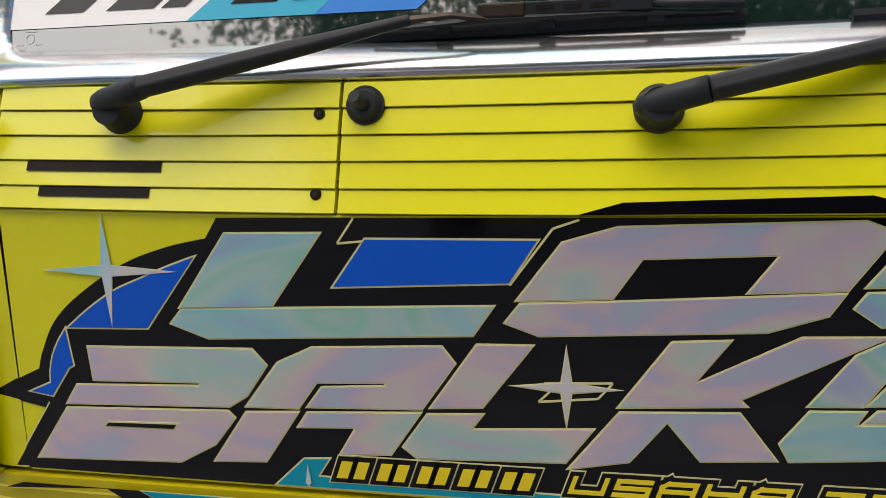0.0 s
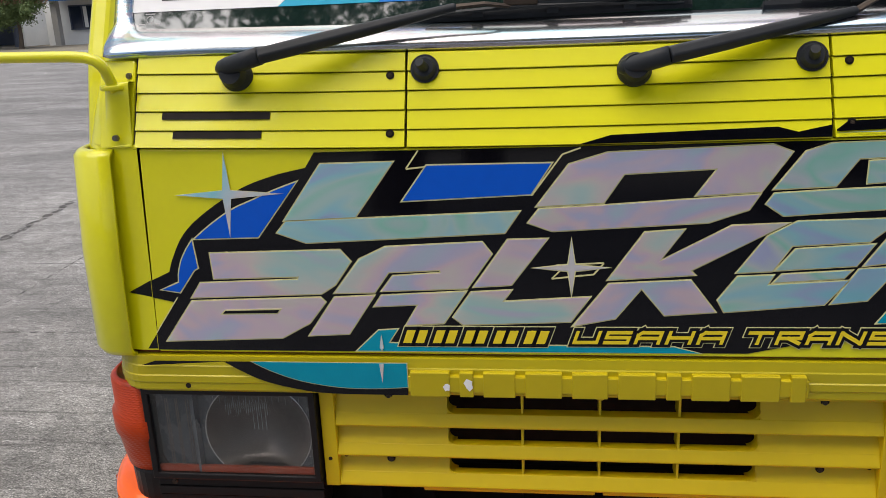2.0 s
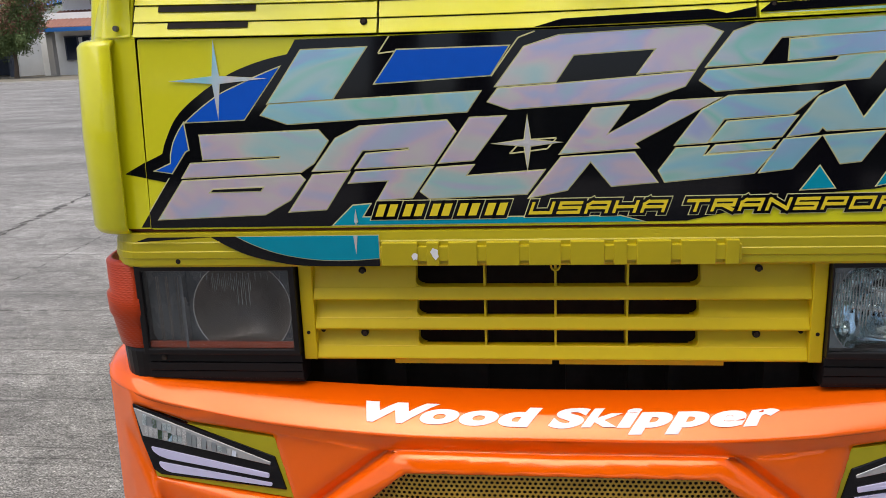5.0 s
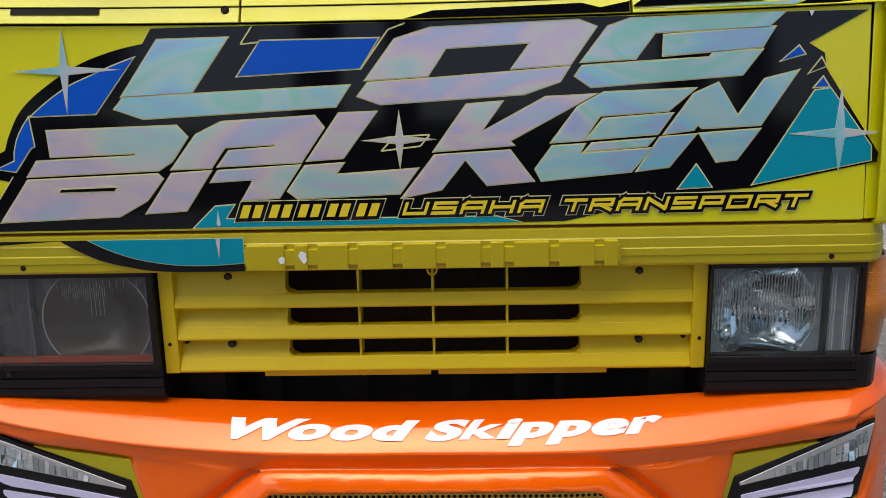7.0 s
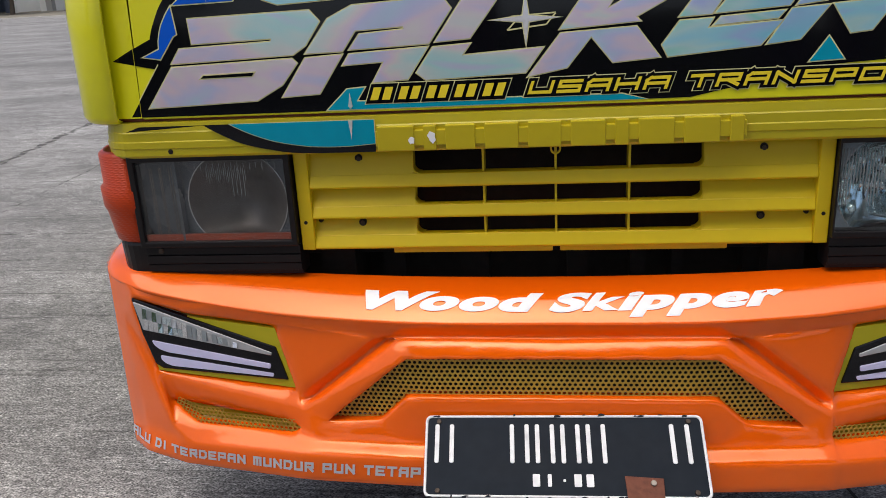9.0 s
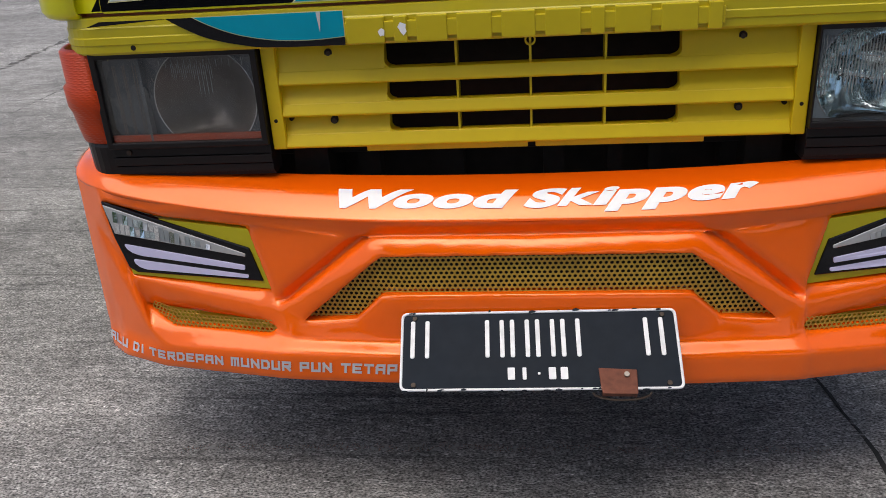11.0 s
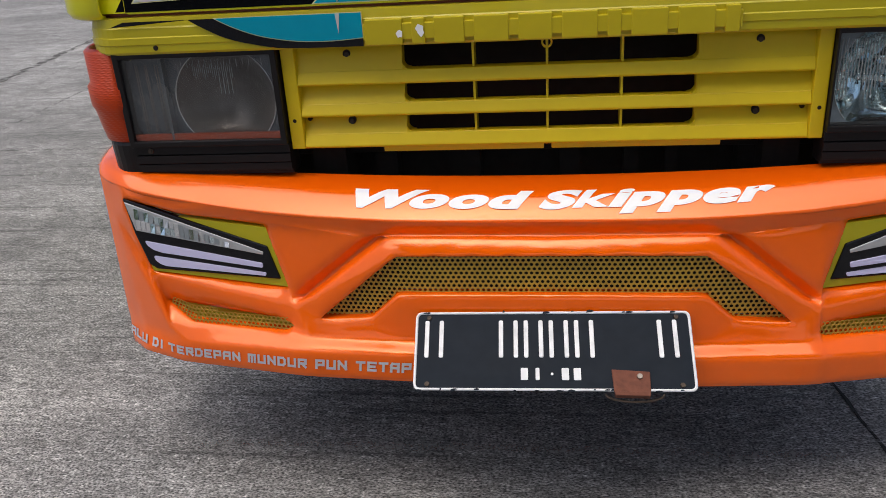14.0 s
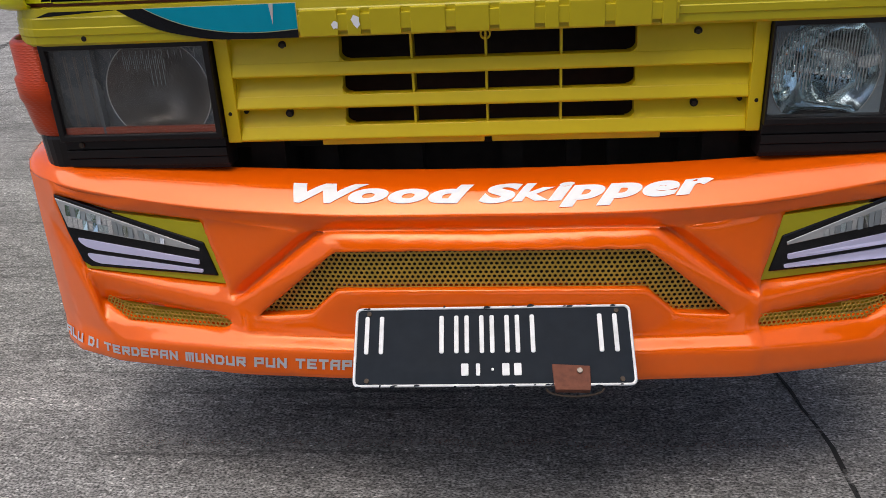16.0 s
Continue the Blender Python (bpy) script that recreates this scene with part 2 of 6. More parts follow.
for worn, low, high, grain in ((JOINT, 0.40, 0.60, 16), (PALE, 0.42, 0.62, 60), (CRACK, 0.28, 0.46, 30)):
    # the strip is broken up where grit has filled it level
    jn, jl = worn.node_tree.nodes, worn.node_tree.links
    clear, broken, gaps, cut = jn.new("ShaderNodeBsdfTransparent"), jn.new("ShaderNodeMixShader"), jn.new("ShaderNodeTexNoise"), jn.new("ShaderNodeMapRange")
    gaps.inputs["Scale"].default_value, gaps.inputs["Detail"].default_value = grain, 8
    cut.inputs["From Min"].default_value, cut.inputs["From Max"].default_value, cut.inputs["To Max"].default_value = low, high, 0.9
    jl.new(jn.new("ShaderNodeTexCoord").outputs["Object"], gaps.inputs["Vector"])
    jl.new(gaps.outputs["Fac"], cut.inputs["Value"])
    jl.new(cut.outputs["Result"], broken.inputs["Fac"])
    jl.new(clear.outputs["BSDF"], broken.inputs[1])
    jl.new(jn["Principled BSDF"].outputs["BSDF"], broken.inputs[2])
    jl.new(broken.outputs["Shader"], jn["Material Output"].inputs["Surface"])
GRASS = material("verge grass", (0.09, 0.11, 0.04), 0.9, var=0.4, scale=3, bump=0.5, bump_scale=30)
WALL_WHITE = material("white rendered wall", (0.84, 0.86, 0.87), 0.8, var=0.06, stain=0.3, stain_scale=0.4)
WINDOW_DARK = material("dark window glass", (0.02, 0.03, 0.06), 0.1, var=0.2, coat=0.5)
BLUE_STEEL = material("dark blue sheet", (0.07, 0.085, 0.13), 0.5, var=0.15, scale=2)
SOIL = material("verge soil", (0.17, 0.155, 0.12), 0.9, var=0.4, scale=3, bump=0.5, bump_scale=30)
TILE_RED = material("red roof tile", (0.27, 0.13, 0.10), 0.8, var=0.3, scale=2, stain=0.3)
BLUE_FASCIA = material("bright blue paint", (0.03, 0.16, 0.50), 0.45, var=0.1)
BARK = material("bark", (0.12, 0.09, 0.065), 0.9, var=0.4, bump=0.6, bump_scale=40)
LEAF = material("green leaf", (0.045, 0.085, 0.028), 0.55, var=0.5, scale=2)
LEAF_FAR = material("sunlit green leaf", (0.14, 0.20, 0.07), 0.55, var=0.5, scale=2)
LEAF_RED = material("reddish leaf", (0.30, 0.15, 0.10), 0.55, var=0.5, scale=2)
KERB = material("kerb concrete", (0.42, 0.41, 0.39), 0.85, var=0.15)


# ---- building helpers ----
from mathutils.bvhtree import BVHTree


def mesh_of(bm, mat, smooth=False):
    bmesh.ops.recalc_face_normals(bm, faces=bm.faces)
    me = bpy.data.meshes.new("mesh")
    bm.to_mesh(me)
    bm.free()
    for m in mat if isinstance(mat, (list, tuple)) else (mat,):
        me.materials.append(m)
    if smooth:
        for p in me.polygons:
            p.use_smooth = True
    return me


def part(name, bm, mat, parent, label="", smooth=False, bevel=0.0, segments=2):
    """One mesh object under a thing or a part."""
    ob = new(name, bm if isinstance(bm, bpy.types.Mesh) else mesh_of(bm, mat, smooth))
    ob.data.name = name
    if parent:
        ob.parent = parent
    if label:
        tagged(ob, label)
    if bevel:
        mod = ob.modifiers.new("bevel", "BEVEL")
        mod.width, mod.segments, mod.limit_method, mod.angle_limit = bevel, segments, "ANGLE", radians(25)
        mod.harden_normals = False
    return ob


def thing(name, label, category, group="", kind="", at=(0, 0, 0)):
    ob = new(name)
    ob.location = at
    return tagged(ob, label, category, group, kind)


def add_box(bm, x0, x1, y0, y1, z0, z1, turn=None):
    vs = [bm.verts.new((x, y, z)) for x in (x0, x1) for y in (y0, y1) for z in (z0, z1)]
    if turn:
        for v in vs:
            v.co = turn @ v.co
    for f in ((0, 1, 3, 2), (4, 6, 7, 5), (0, 4, 5, 1), (2, 3, 7, 6), (0, 2, 6, 4), (1, 5, 7, 3)):
        bm.faces.new([vs[k] for k in f])
    return vs


def boxed(x0, x1, y0, y1, z0, z1):
    bm = bmesh.new()
    add_box(bm, x0, x1, y0, y1, z0, z1)
    return bm


def add_cyl(bm, p, q, r0, r1=None, n=20, caps=True):
    r1 = r0 if r1 is None else r1
    p, q = Vector(p), Vector(q)
    rot = (q - p).to_track_quat("Z", "Y").to_matrix()
    rings = []
    for c, r in ((p, r0), (q, r1)):
        rings.append([bm.verts.new(c + rot @ Vector((r * math.cos(2 * math.pi * k / n), r * math.sin(2 * math.pi * k / n), 0))) for k in range(n)])
    for k in range(n):
        bm.faces.new((rings[0][k], rings[0][(k + 1) % n], rings[1][(k + 1) % n], rings[1][k]))
    if caps:
        bm.faces.new(rings[0][::-1])
        bm.faces.new(rings[1])
    return rings


def add_tube(bm, pts, radii, n=12, squash=1.0):
    """A tube through points, with a radius at each; squash flattens it upright."""
    rings = []
    pts = [Vector(p) for p in pts]
    for k, p in enumerate(pts):
        d = (pts[min(k + 1, len(pts) - 1)] - pts[max(k - 1, 0)]).normalized()
        side = d.cross(Vector((0, 0, 1)))
        side = side.normalized() if side.length > 1e-3 else Vector((1, 0, 0))
        up = side.cross(d)
        rings.append([bm.verts.new(p + radii[k] * (math.cos(a) * side + squash * math.sin(a) * up)) for a in (2 * math.pi * j / n for j in range(n))])
    for a, b in zip(rings, rings[1:]):
        for j in range(n):
            bm.faces.new((a[j], a[(j + 1) % n], b[(j + 1) % n], b[j]))
    bm.faces.new(rings[0][::-1])
    bm.faces.new(rings[-1])


def add_sweep(bm, path, profile, close=True):
    """Sweeps a profile of (outward, z) along a plan path of (x, y, nx, ny)."""
    rows = [[bm.verts.new((x + nx * d, y + ny * d, z)) for d, z in profile] for x, y, nx, ny in path]
    m = len(profile)
    for a, b in zip(rows, rows[1:]):
        for j in range(m if close else m - 1):
            bm.faces.new((a[j], a[(j + 1) % m], b[(j + 1) % m], b[j]))
    if close:
        bm.faces.new(rows[0])
        bm.faces.new(rows[-1][::-1])


def corner_path(xf, yf, xs, ys, yback, sign=1, steps=10, x0=None):
    """Plan path on one side: from x0 on the front, round the corner that starts at xf and ends at (xs, ys), and back."""
    pts = [] if x0 is None else [(x0, yf, 0.0, -1.0)]
    for k in range(steps + 1):
        a = math.pi / 2 * k / steps
        nx, ny = math.sin(a) / (xs - xf), -math.cos(a) / (ys - yf)
        s = math.hypot(nx, ny)
        pts.append((xf + (xs - xf) * math.sin(a), ys - (ys - yf) * math.cos(a), nx / s, ny / s))
    pts.append((xs, yback, 1.0, 0.0))
    return [(sign * x, y, sign * nx, ny) for x, y, nx, ny in pts]


def full_path(xf, yf, xs, ys, yback, steps=10):
    right = corner_path(xf, yf, xs, ys, yback, 1, steps)
    return [(-x, y, -nx, ny) for x, y, nx, ny in right[::-1]] + right


def outset(pts, d):
    """The polygon moved outward by d, with mitred corners."""
    area = sum(a[0] * b[1] - b[0] * a[1] for a, b in zip(pts, pts[1:] + pts[:1]))
    s = 1 if area > 0 else -1
    out = []
    for k, p in enumerate(pts):
        a, b = pts[k - 1], pts[(k + 1) % len(pts)]
        n1 = Vector((p[1] - a[1], a[0] - p[0])).normalized() * s
        n2 = Vector((b[1] - p[1], p[0] - b[0])).normalized() * s
        m = n1 + n2
        m = m.normalized() * (d / max(0.35, m.normalized().dot(n1))) if m.length > 1e-4 else n1 * d
        out.append((p[0] + m.x, p[1] + m.y))
    return out


def add_film(bm, pts, surface, lift, thick=0.0004):
    """A cut piece of film on a surface y = surface(x, z)."""
    def row(extra):
        return [bm.verts.new((x, surface(x, z) - lift - extra, z)) for x, z in pts]
    front, back = row(thick), row(-0.0001)
    faces = [bm.faces.new(front)]
    for k in range(len(pts)):
        j = (k + 1) % len(pts)
        bm.faces.new((front[k], front[j], back[j], back[k]))
    bm.normal_update()
    bmesh.ops.triangulate(bm, faces=faces, ngon_method="EAR_CLIP")


def curved(pts, n=5):
    """A smooth line through the points of an open stretch."""
    p = [Vector(q) for q in [pts[0]] + list(pts) + [pts[-1]]]
    line = []
    for a, b, c, d in zip(p, p[1:], p[2:], p[3:]):
        for k in range(n):
            t = k / n
            line.append(tuple((b * 2 + (c - a) * t + (a * 2 - b * 5 + c * 4 - d) * t ** 2 + (b * 3 - a - c * 3 + d) * t ** 3) * 0.5))
    return line + [tuple(p[-1])]


def film(name, pts, surface, lift, mat, parent, label="", keyline=0.0):
    bm = bmesh.new()
    add_film(bm, pts, surface, lift, 0.0004)
    ob = part(name, bm, mat, parent, label)
    if keyline:
        bm = bmesh.new()
        add_film(bm, outset(list(pts), keyline), surface, lift - 0.0005, 0.0004)
        part("keyline", bm, CREAM, parent)
    return ob


# ---- ground and yard ----
def flat(name, x0, x1, y0, y1, z, mat, label, category, kind="structure", parent=None):
    bm = bmesh.new()
    bm.faces.new([bm.verts.new(p) for p in ((x0, y0, z), (x1, y0, z), (x1, y1, z), (x0, y1, z))])
    ob = part(name, bm, mat, parent)
    return tagged(ob, label, category, "", kind)


ground = flat("ground", -900, 900, -900, 900, 0.0, CONCRETE, "grey worn concrete yard with broom lines and stains", "ground")


def joint(name, pts, width, mat, label, z=0.0015):
    """A crack or joint in the slab: a ragged strip along a line."""
    rnd = random.Random(len(label) + int(abs(pts[0][0]) * 10))
    bm = bmesh.new()
    rows = []
    for (xa, ya), (xb, yb) in zip(pts, pts[1:]):
        n = max(2, int(math.hypot(xb - xa, yb - ya) / 0.06))
        nx, ny = -(yb - ya), xb - xa
        s = math.hypot(nx, ny)
        for k in range(n):
            f = k / n
            j = rnd.uniform(-0.35, 0.35) * width
            w = width * rnd.uniform(0.35, 0.75)
            x, y = xa + (xb - xa) * f + nx / s * j, ya + (yb - ya) * f + ny / s * j
            rows.append((bm.verts.new((x - nx / s * w, y - ny / s * w, z)), bm.verts.new((x + nx / s * w, y + ny / s * w, z))))
    for a, b in zip(rows, rows[1:]):
        bm.faces.new((a[0], b[0], b[1], a[1]))
    ob = part(name, bm, mat, None)
    return tagged(ob, label, "joint", "", "structure")


joint("slab_joint_1", [(-3.45, 2.4), (-3.6, 3.9), (-3.75, 5.05), (-4.1, 9.0)], 0.05, JOINT, "dirt-filled ragged joint running across the concrete slabs")
joint("slab_joint_2", [(0.62, -0.8), (0.615, 0.0), (0.585, 0.25), (0.57, 1.2)], 0.008, CRACK, "thin dark crack in the concrete beneath the bumper")
joint("slab_joint_3", [(-2.75, 2.1), (-2.8, 3.4), (-2.95, 5.5)], 0.009, JOINT, "narrow dark joint in the concrete yard")
joint("slab_joint_4", [(-9.0, 2.10), (-4.0, 2.09), (-0.9, 2.07)], 0.007, JOINT, "thin joint across the concrete yard beside the truck")
joint("pale_streak_1", [(-0.7, -0.012), (0.0, 0.0), (0.60, 0.004)], 0.018, PALE, "pale lime streak along a slab joint under the bumper")
joint("pale_streak_2", [(-14.0, 9.6), (-8.6, 11.1), (-8.2, 13.3), (-3.0, 18.0)], 0.10, PALE, "long pale streak on the worn concrete yard")

# far edge of the yard
flat("verge", -90, 30, 35.2, 120, 0.05, SOIL, "dull brown soil and grass verge beyond the yard", "grass")
bm = bmesh.new()
add_box(bm, -90, 30, 35.0, 35.2, 0, 0.07)
tagged(part("kerb", bm, KERB, None), "grey concrete kerb along the far edge of the yard", "kerb", "", "structure")


def tiled_roof(x0, x1, y0, z0, y1, z1, pitch=0.26):
    """A sloping sheet of rounded tile ribs with a thickness."""
    bm = bmesh.new()
    rows = []
    n = int((x1 - x0) / pitch * 6)
    for k in range(n + 1):
        x = x0 + (x1 - x0) * k / n
        lift = 0.045 * abs(math.sin(math.pi * (x - x0) / pitch))
        rows.append([bm.verts.new((x, y0, z0 + lift)), bm.verts.new((x, y1, z1 + lift)), bm.verts.new((x, y1, z1 - 0.12)), bm.verts.new((x, y0, z0 - 0.08))])
    for a, b in zip(rows, rows[1:]):
        for m in range(4):
            bm.faces.new((a[m], a[(m + 1) % 4], b[(m + 1) % 4], b[m]))
    return bm


def window_unit(parent, wx, wz, ww, wh, y0):
    w = part("window", boxed(wx, wx + ww, y0 - 0.05, y0 + 0.02, wz, wz + wh), WINDOW_DARK, parent)
    bm = bmesh.new()
    for k in range(4):
        add_box(bm, wx + ww * k / 3 - 0.03, wx + ww * k / 3 + 0.03, y0 - 0.10, y0 - 0.045, wz, wz + wh)
    add_box(bm, wx - 0.04, wx + ww + 0.04, y0 - 0.10, y0 - 0.045, wz + wh, wz + wh + 0.07)
    add_box(bm, wx - 0.04, wx + ww + 0.04, y0 - 0.12, y0 - 0.045, wz - 0.07, wz)
    part("window_frame", bm, BLUE_STEEL, w)
    for k in range(2):
        cx = wx + ww * (0.36 + 0.3 * k)
        part("curtain", boxed(cx, cx + ww * 0.1, y0 - 0.054, y0 - 0.051, wz + 0.05, wz + wh - 0.02), WALL_WHITE, w)


office = thing("office_building", "white rendered building with red tiled roofs and blue eaves", "building")
part("wall", boxed(-29.2, -8.0, 46.0, 56.0, 0, 3.6), WALL_WHITE, office)
part("upper_wall", boxed(-28.2, -8.0, 47.2, 56.0, 3.6, 5.0), WALL_WHITE, office)
part("lower_roof", tiled_roof(-28.5, -8.0, 44.9, 2.75, 47.2, 3.75), TILE_RED, office, "red-brown ribbed roof tiles")
part("upper_roof", tiled_roof(-29.0, -7.5, 46.0, 4.75, 51.5, 7.2), TILE_RED, office, "red-brown ribbed roof tiles")
part("eave_board", boxed(-28.55, -8.0, 44.84, 44.92, 2.52, 2.74), BLUE_FASCIA, office, "bright blue eave board")
part("eave_board", boxed(-29.05, -7.5, 45.94, 46.02, 4.52, 4.74), BLUE_FASCIA, office, "bright blue eave board")
for px in (-28.1, -21.8, -15.3):
    part("column", boxed(px - 0.18, px + 0.18, 45.1, 45.5, 0, 2.6), KERB, office, bevel=0.02)
for wx in (-27.6, -24.4, -20.7, -17.5):
    window_unit(office, wx, 0.95, 2.3, 1.25, 46.0)
part("vent_panel", boxed(-26.4, -23.9, 47.12, 47.22, 4.05, 4.45), KERB, office)

shed = thing("storage_shed", "open shed with a bright blue roof behind the trees", "building")
part("back_wall", boxed(-46.0, -31.2, 51.8, 52.0, 0, 3.4), BLUE_STEEL, shed)
part("roof", tiled_roof(-46.5, -30.7, 45.8, 3.6, 52.5, 4.7, 0.4), BLUE_FASCIA, shed, "bright blue sheet roof")
part("beam", boxed(-46.3, -30.9, 46.0, 46.3, 3.22, 3.50), WALL_WHITE, shed)
for px in (-45.5, -40.8, -36.0, -31.3):
    part("post", boxed(px - 0.12, px + 0.12, 46.0, 46.24, 0, 3.25), BLUE_STEEL, shed)
part("side_wall", boxed(-31.25, -30.9, 46.3, 52.0, 0, 3.4), WALL_WHITE, shed)

# white hand rail beside the trees
rail = thing("hand_rail", "white painted tubular hand rail beside the verge", "railing")
for x in (-33.6, -32.4, -31.2):
    bm = bmesh.new()
    add_cyl(bm, (x, 43.0, 0.05), (x, 43.0, 1.05), 0.03, n=8)
    part("post", bm, WALL_WHITE, rail)
for z in (1.05, 0.6):
    bm = bmesh.new()
    add_cyl(bm, (-33.6, 43.0, z), (-31.2, 43.0, z), 0.03, n=8)
    part("rail", bm, WALL_WHITE, rail)


def tree(label, x, y, h, spread, seed, leaf=LEAF, clumps=46, leaves=90, clear=0.33, size=0.2, tips_leaf=None):
    """Tapered trunk with limbs and a crown of many small leaves in uneven clumps."""
    rnd = random.Random(seed)
    t = thing("tree", label, "tree", "trees round the yard", at=(x, y, 0))
    bm = bmesh.new()
    fork = Vector((rnd.uniform(-0.1, 0.1) * h * 0.3, rnd.uniform(-0.1, 0.1) * h * 0.3, h * clear))
    add_tube(bm, [(0, 0, -0.05), fork * 0.5 + Vector((0.05, 0, 0)), fork, fork + Vector((0, 0, h * 0.25))], [h * 0.025, h * 0.019, h * 0.016, h * 0.006], 9)
    tips = []
    for k in range(9):
        a = 2 * math.pi * k / 9 + rnd.uniform(-0.3, 0.3)
        end = fork + Vector((math.cos(a) * spread * rnd.uniform(0.4, 0.9), math.sin(a) * spread * rnd.uniform(0.4, 0.9), h * rnd.uniform(0.1, 0.5)))
        mid = (fork + end) / 2 + Vector((0, 0, h * 0.05))
        add_tube(bm, [fork - Vector((0, 0, 0.1)), mid, end], [h * 0.011, h * 0.007, h * 0.003], 6)
        tips += [mid, end]
    part("trunk", bm, BARK, t)
    verts, faces = [], []
    tint = []
    for k in range(clumps):
        c = rnd.choice(tips) + Vector([rnd.gauss(0, spread * 0.24) for _ in range(3)])
        r = spread * rnd.uniform(0.14, 0.3)
        for j in range(leaves):
            p = c + Vector([rnd.gauss(0, r * 0.5) for _ in range(3)])
            u = Vector([rnd.uniform(-1, 1) for _ in range(3)]).normalized() * size * rnd.uniform(0.5, 1.1)
            v = u.cross(Vector([rnd.uniform(-1, 1) for _ in range(3)])).normalized() * size * 0.4
            b = len(verts)
            verts += [p - u, p + v, p + u, p - v]
            faces.append((b, b + 1, b + 2, b + 3))
            tint.append(1 if tips_leaf and (k % 5 < 3 and p.z > h * 0.42) and rnd.random() < 0.8 else 0)
    me = bpy.data.meshes.new("crown")
    me.from_pydata(verts, [], faces)
    me.materials.append(leaf)
    if tips_leaf:
        me.materials.append(tips_leaf)
        me.polygons.foreach_set("material_index", tint)
    part("crown", me, leaf, t)
    return t


tree("dark green tree with reddish leaves on the verge", -28.4, 42.0, 5.6, 1.9, 5, leaf=LEAF_FAR, clumps=230, leaves=190, clear=0.26, size=0.085, tips_leaf=LEAF_RED)
tree("green broad-leaved tree on the far verge", -31.4, 43.4, 5.0, 1.6, 3, leaf=LEAF_FAR, clumps=90, leaves=140, clear=0.3, size=0.11)
tree("green broad-leaved tree on the far verge", -34.2, 43.6, 6.0, 2.0, 4, leaf=LEAF_FAR, clumps=100, leaves=150, clear=0.32, size=0.11)
tree("green broad-leaved tree on the far verge", -38.4, 43.0, 6.5, 2.4, 7, leaf=LEAF_FAR, clumps=110, leaves=150, clear=0.3, size=0.12)
for k, (x, y, h) in enumerate(((-2.2, -10.5, 16.5), (3.0, -10.0, 16.0), (8.0, -10.0, 16.5), (13.5, -10.5, 16.0), (-1.5, -17.0, 20.0), (6.0, -16.5, 20.0), (-15.5, -26.0, 10.0))):
    tree("tall green shade tree standing across the yard", x, y, h, 4.6, 20 + k, clumps=150, leaves=260, clear=0.42, size=0.13)
# added wall out of view; its dark green keeps horizon reflections low
bm = bmesh.new()
for k in range(26):
    rnd = random.Random(k)
    add_box(bm, -65 + k * 5, -65 + k * 5 + 4.9, -46 - rnd.uniform(0, 2), -44, 0, rnd.uniform(3.5, 5.5))
tagged(part("boundary_wall", bm, GRASS, None), "plain unseen wall closing the yard, dark green to dim reflections", "wall", "", "structure")


# ---- the truck ----
truck = thing("truck", "yellow truck cab with holographic lettering and an orange bumper", "truck")


def panel_y(x, z):
    return -0.0814 + 0.0714 * z


def cowl_y(x, z):
    return (z - 1.148) * 0.4


def rounded(pts, r, n=4):
    """A convex polygon with its corners rounded."""
    out = []
    for k, p in enumerate(pts):
        a, b = Vector(pts[k - 1]), Vector(pts[(k + 1) % len(pts)])
        p = Vector(p)
        s, e = p + (a - p).normalized() * r, p + (b - p).normalized() * r
        for j in range(n + 1):
            f = j / n
            out.append(tuple((1 - f) ** 2 * s + 2 * f * (1 - f) * p + f * f * e))
    return out


def slab(pts, surface, front, back):
    """A solid slab between two offsets from a surface y = surface(x, z)."""
    bm = bmesh.new()
    a = [bm.verts.new((x, surface(x, z) - front, z)) for x, z in pts]
    b = [bm.verts.new((x, surface(x, z) + back, z)) for x, z in pts]
    bm.faces.new(a)
    bm.faces.new(b[::-1])
    for k in range(len(pts)):
        j = (k + 1) % len(pts)
        bm.faces.new((a[k], a[j], b[j], b[k]))
    return bm


# cab shell behind the front sheet metal
def cab_shell():
    bm = bmesh.new()
    prof = [(0.04, 0.60), (0.04, 1.15), (0.075, 1.28), (0.42, 2.02), (0.52, 2.09), (1.60, 2.09), (1.60, 0.60)]
    for s in (-1, 1):
        ring = []
        for xx in (0.765, 0.725):
            ring.append([bm.verts.new((s * xx, y, z)) for y, z in prof])
        bm.faces.new(ring[0])
        bm.faces.new(ring[1][::-1])
        for k in range(len(prof)):
            j = (k + 1) % len(prof)
            bm.faces.new((ring[0][k], ring[0][j], ring[1][j], ring[1][k]))
    add_box(bm, -0.725, 0.725, 0.50, 1.60, 2.05, 2.09)
    add_box(bm, -0.725, 0.725, 1.56, 1.60, 0.60, 2.05)
    vs = [bm.verts.new(p) for p in ((-0.725, 0.38, 1.94), (0.725, 0.38, 1.94), (0.725, 0.52, 2.088), (-0.725, 0.52, 2.088),
                                    (-0.725, 0.42, 1.92), (0.725, 0.42, 1.92), (0.725, 0.54, 2.05), (-0.725, 0.54, 2.05))]
    for f in ((0, 1, 2, 3), (4, 7, 6, 5), (0, 4, 5, 1)):
        bm.faces.new([vs[k] for k in f])
    return bm


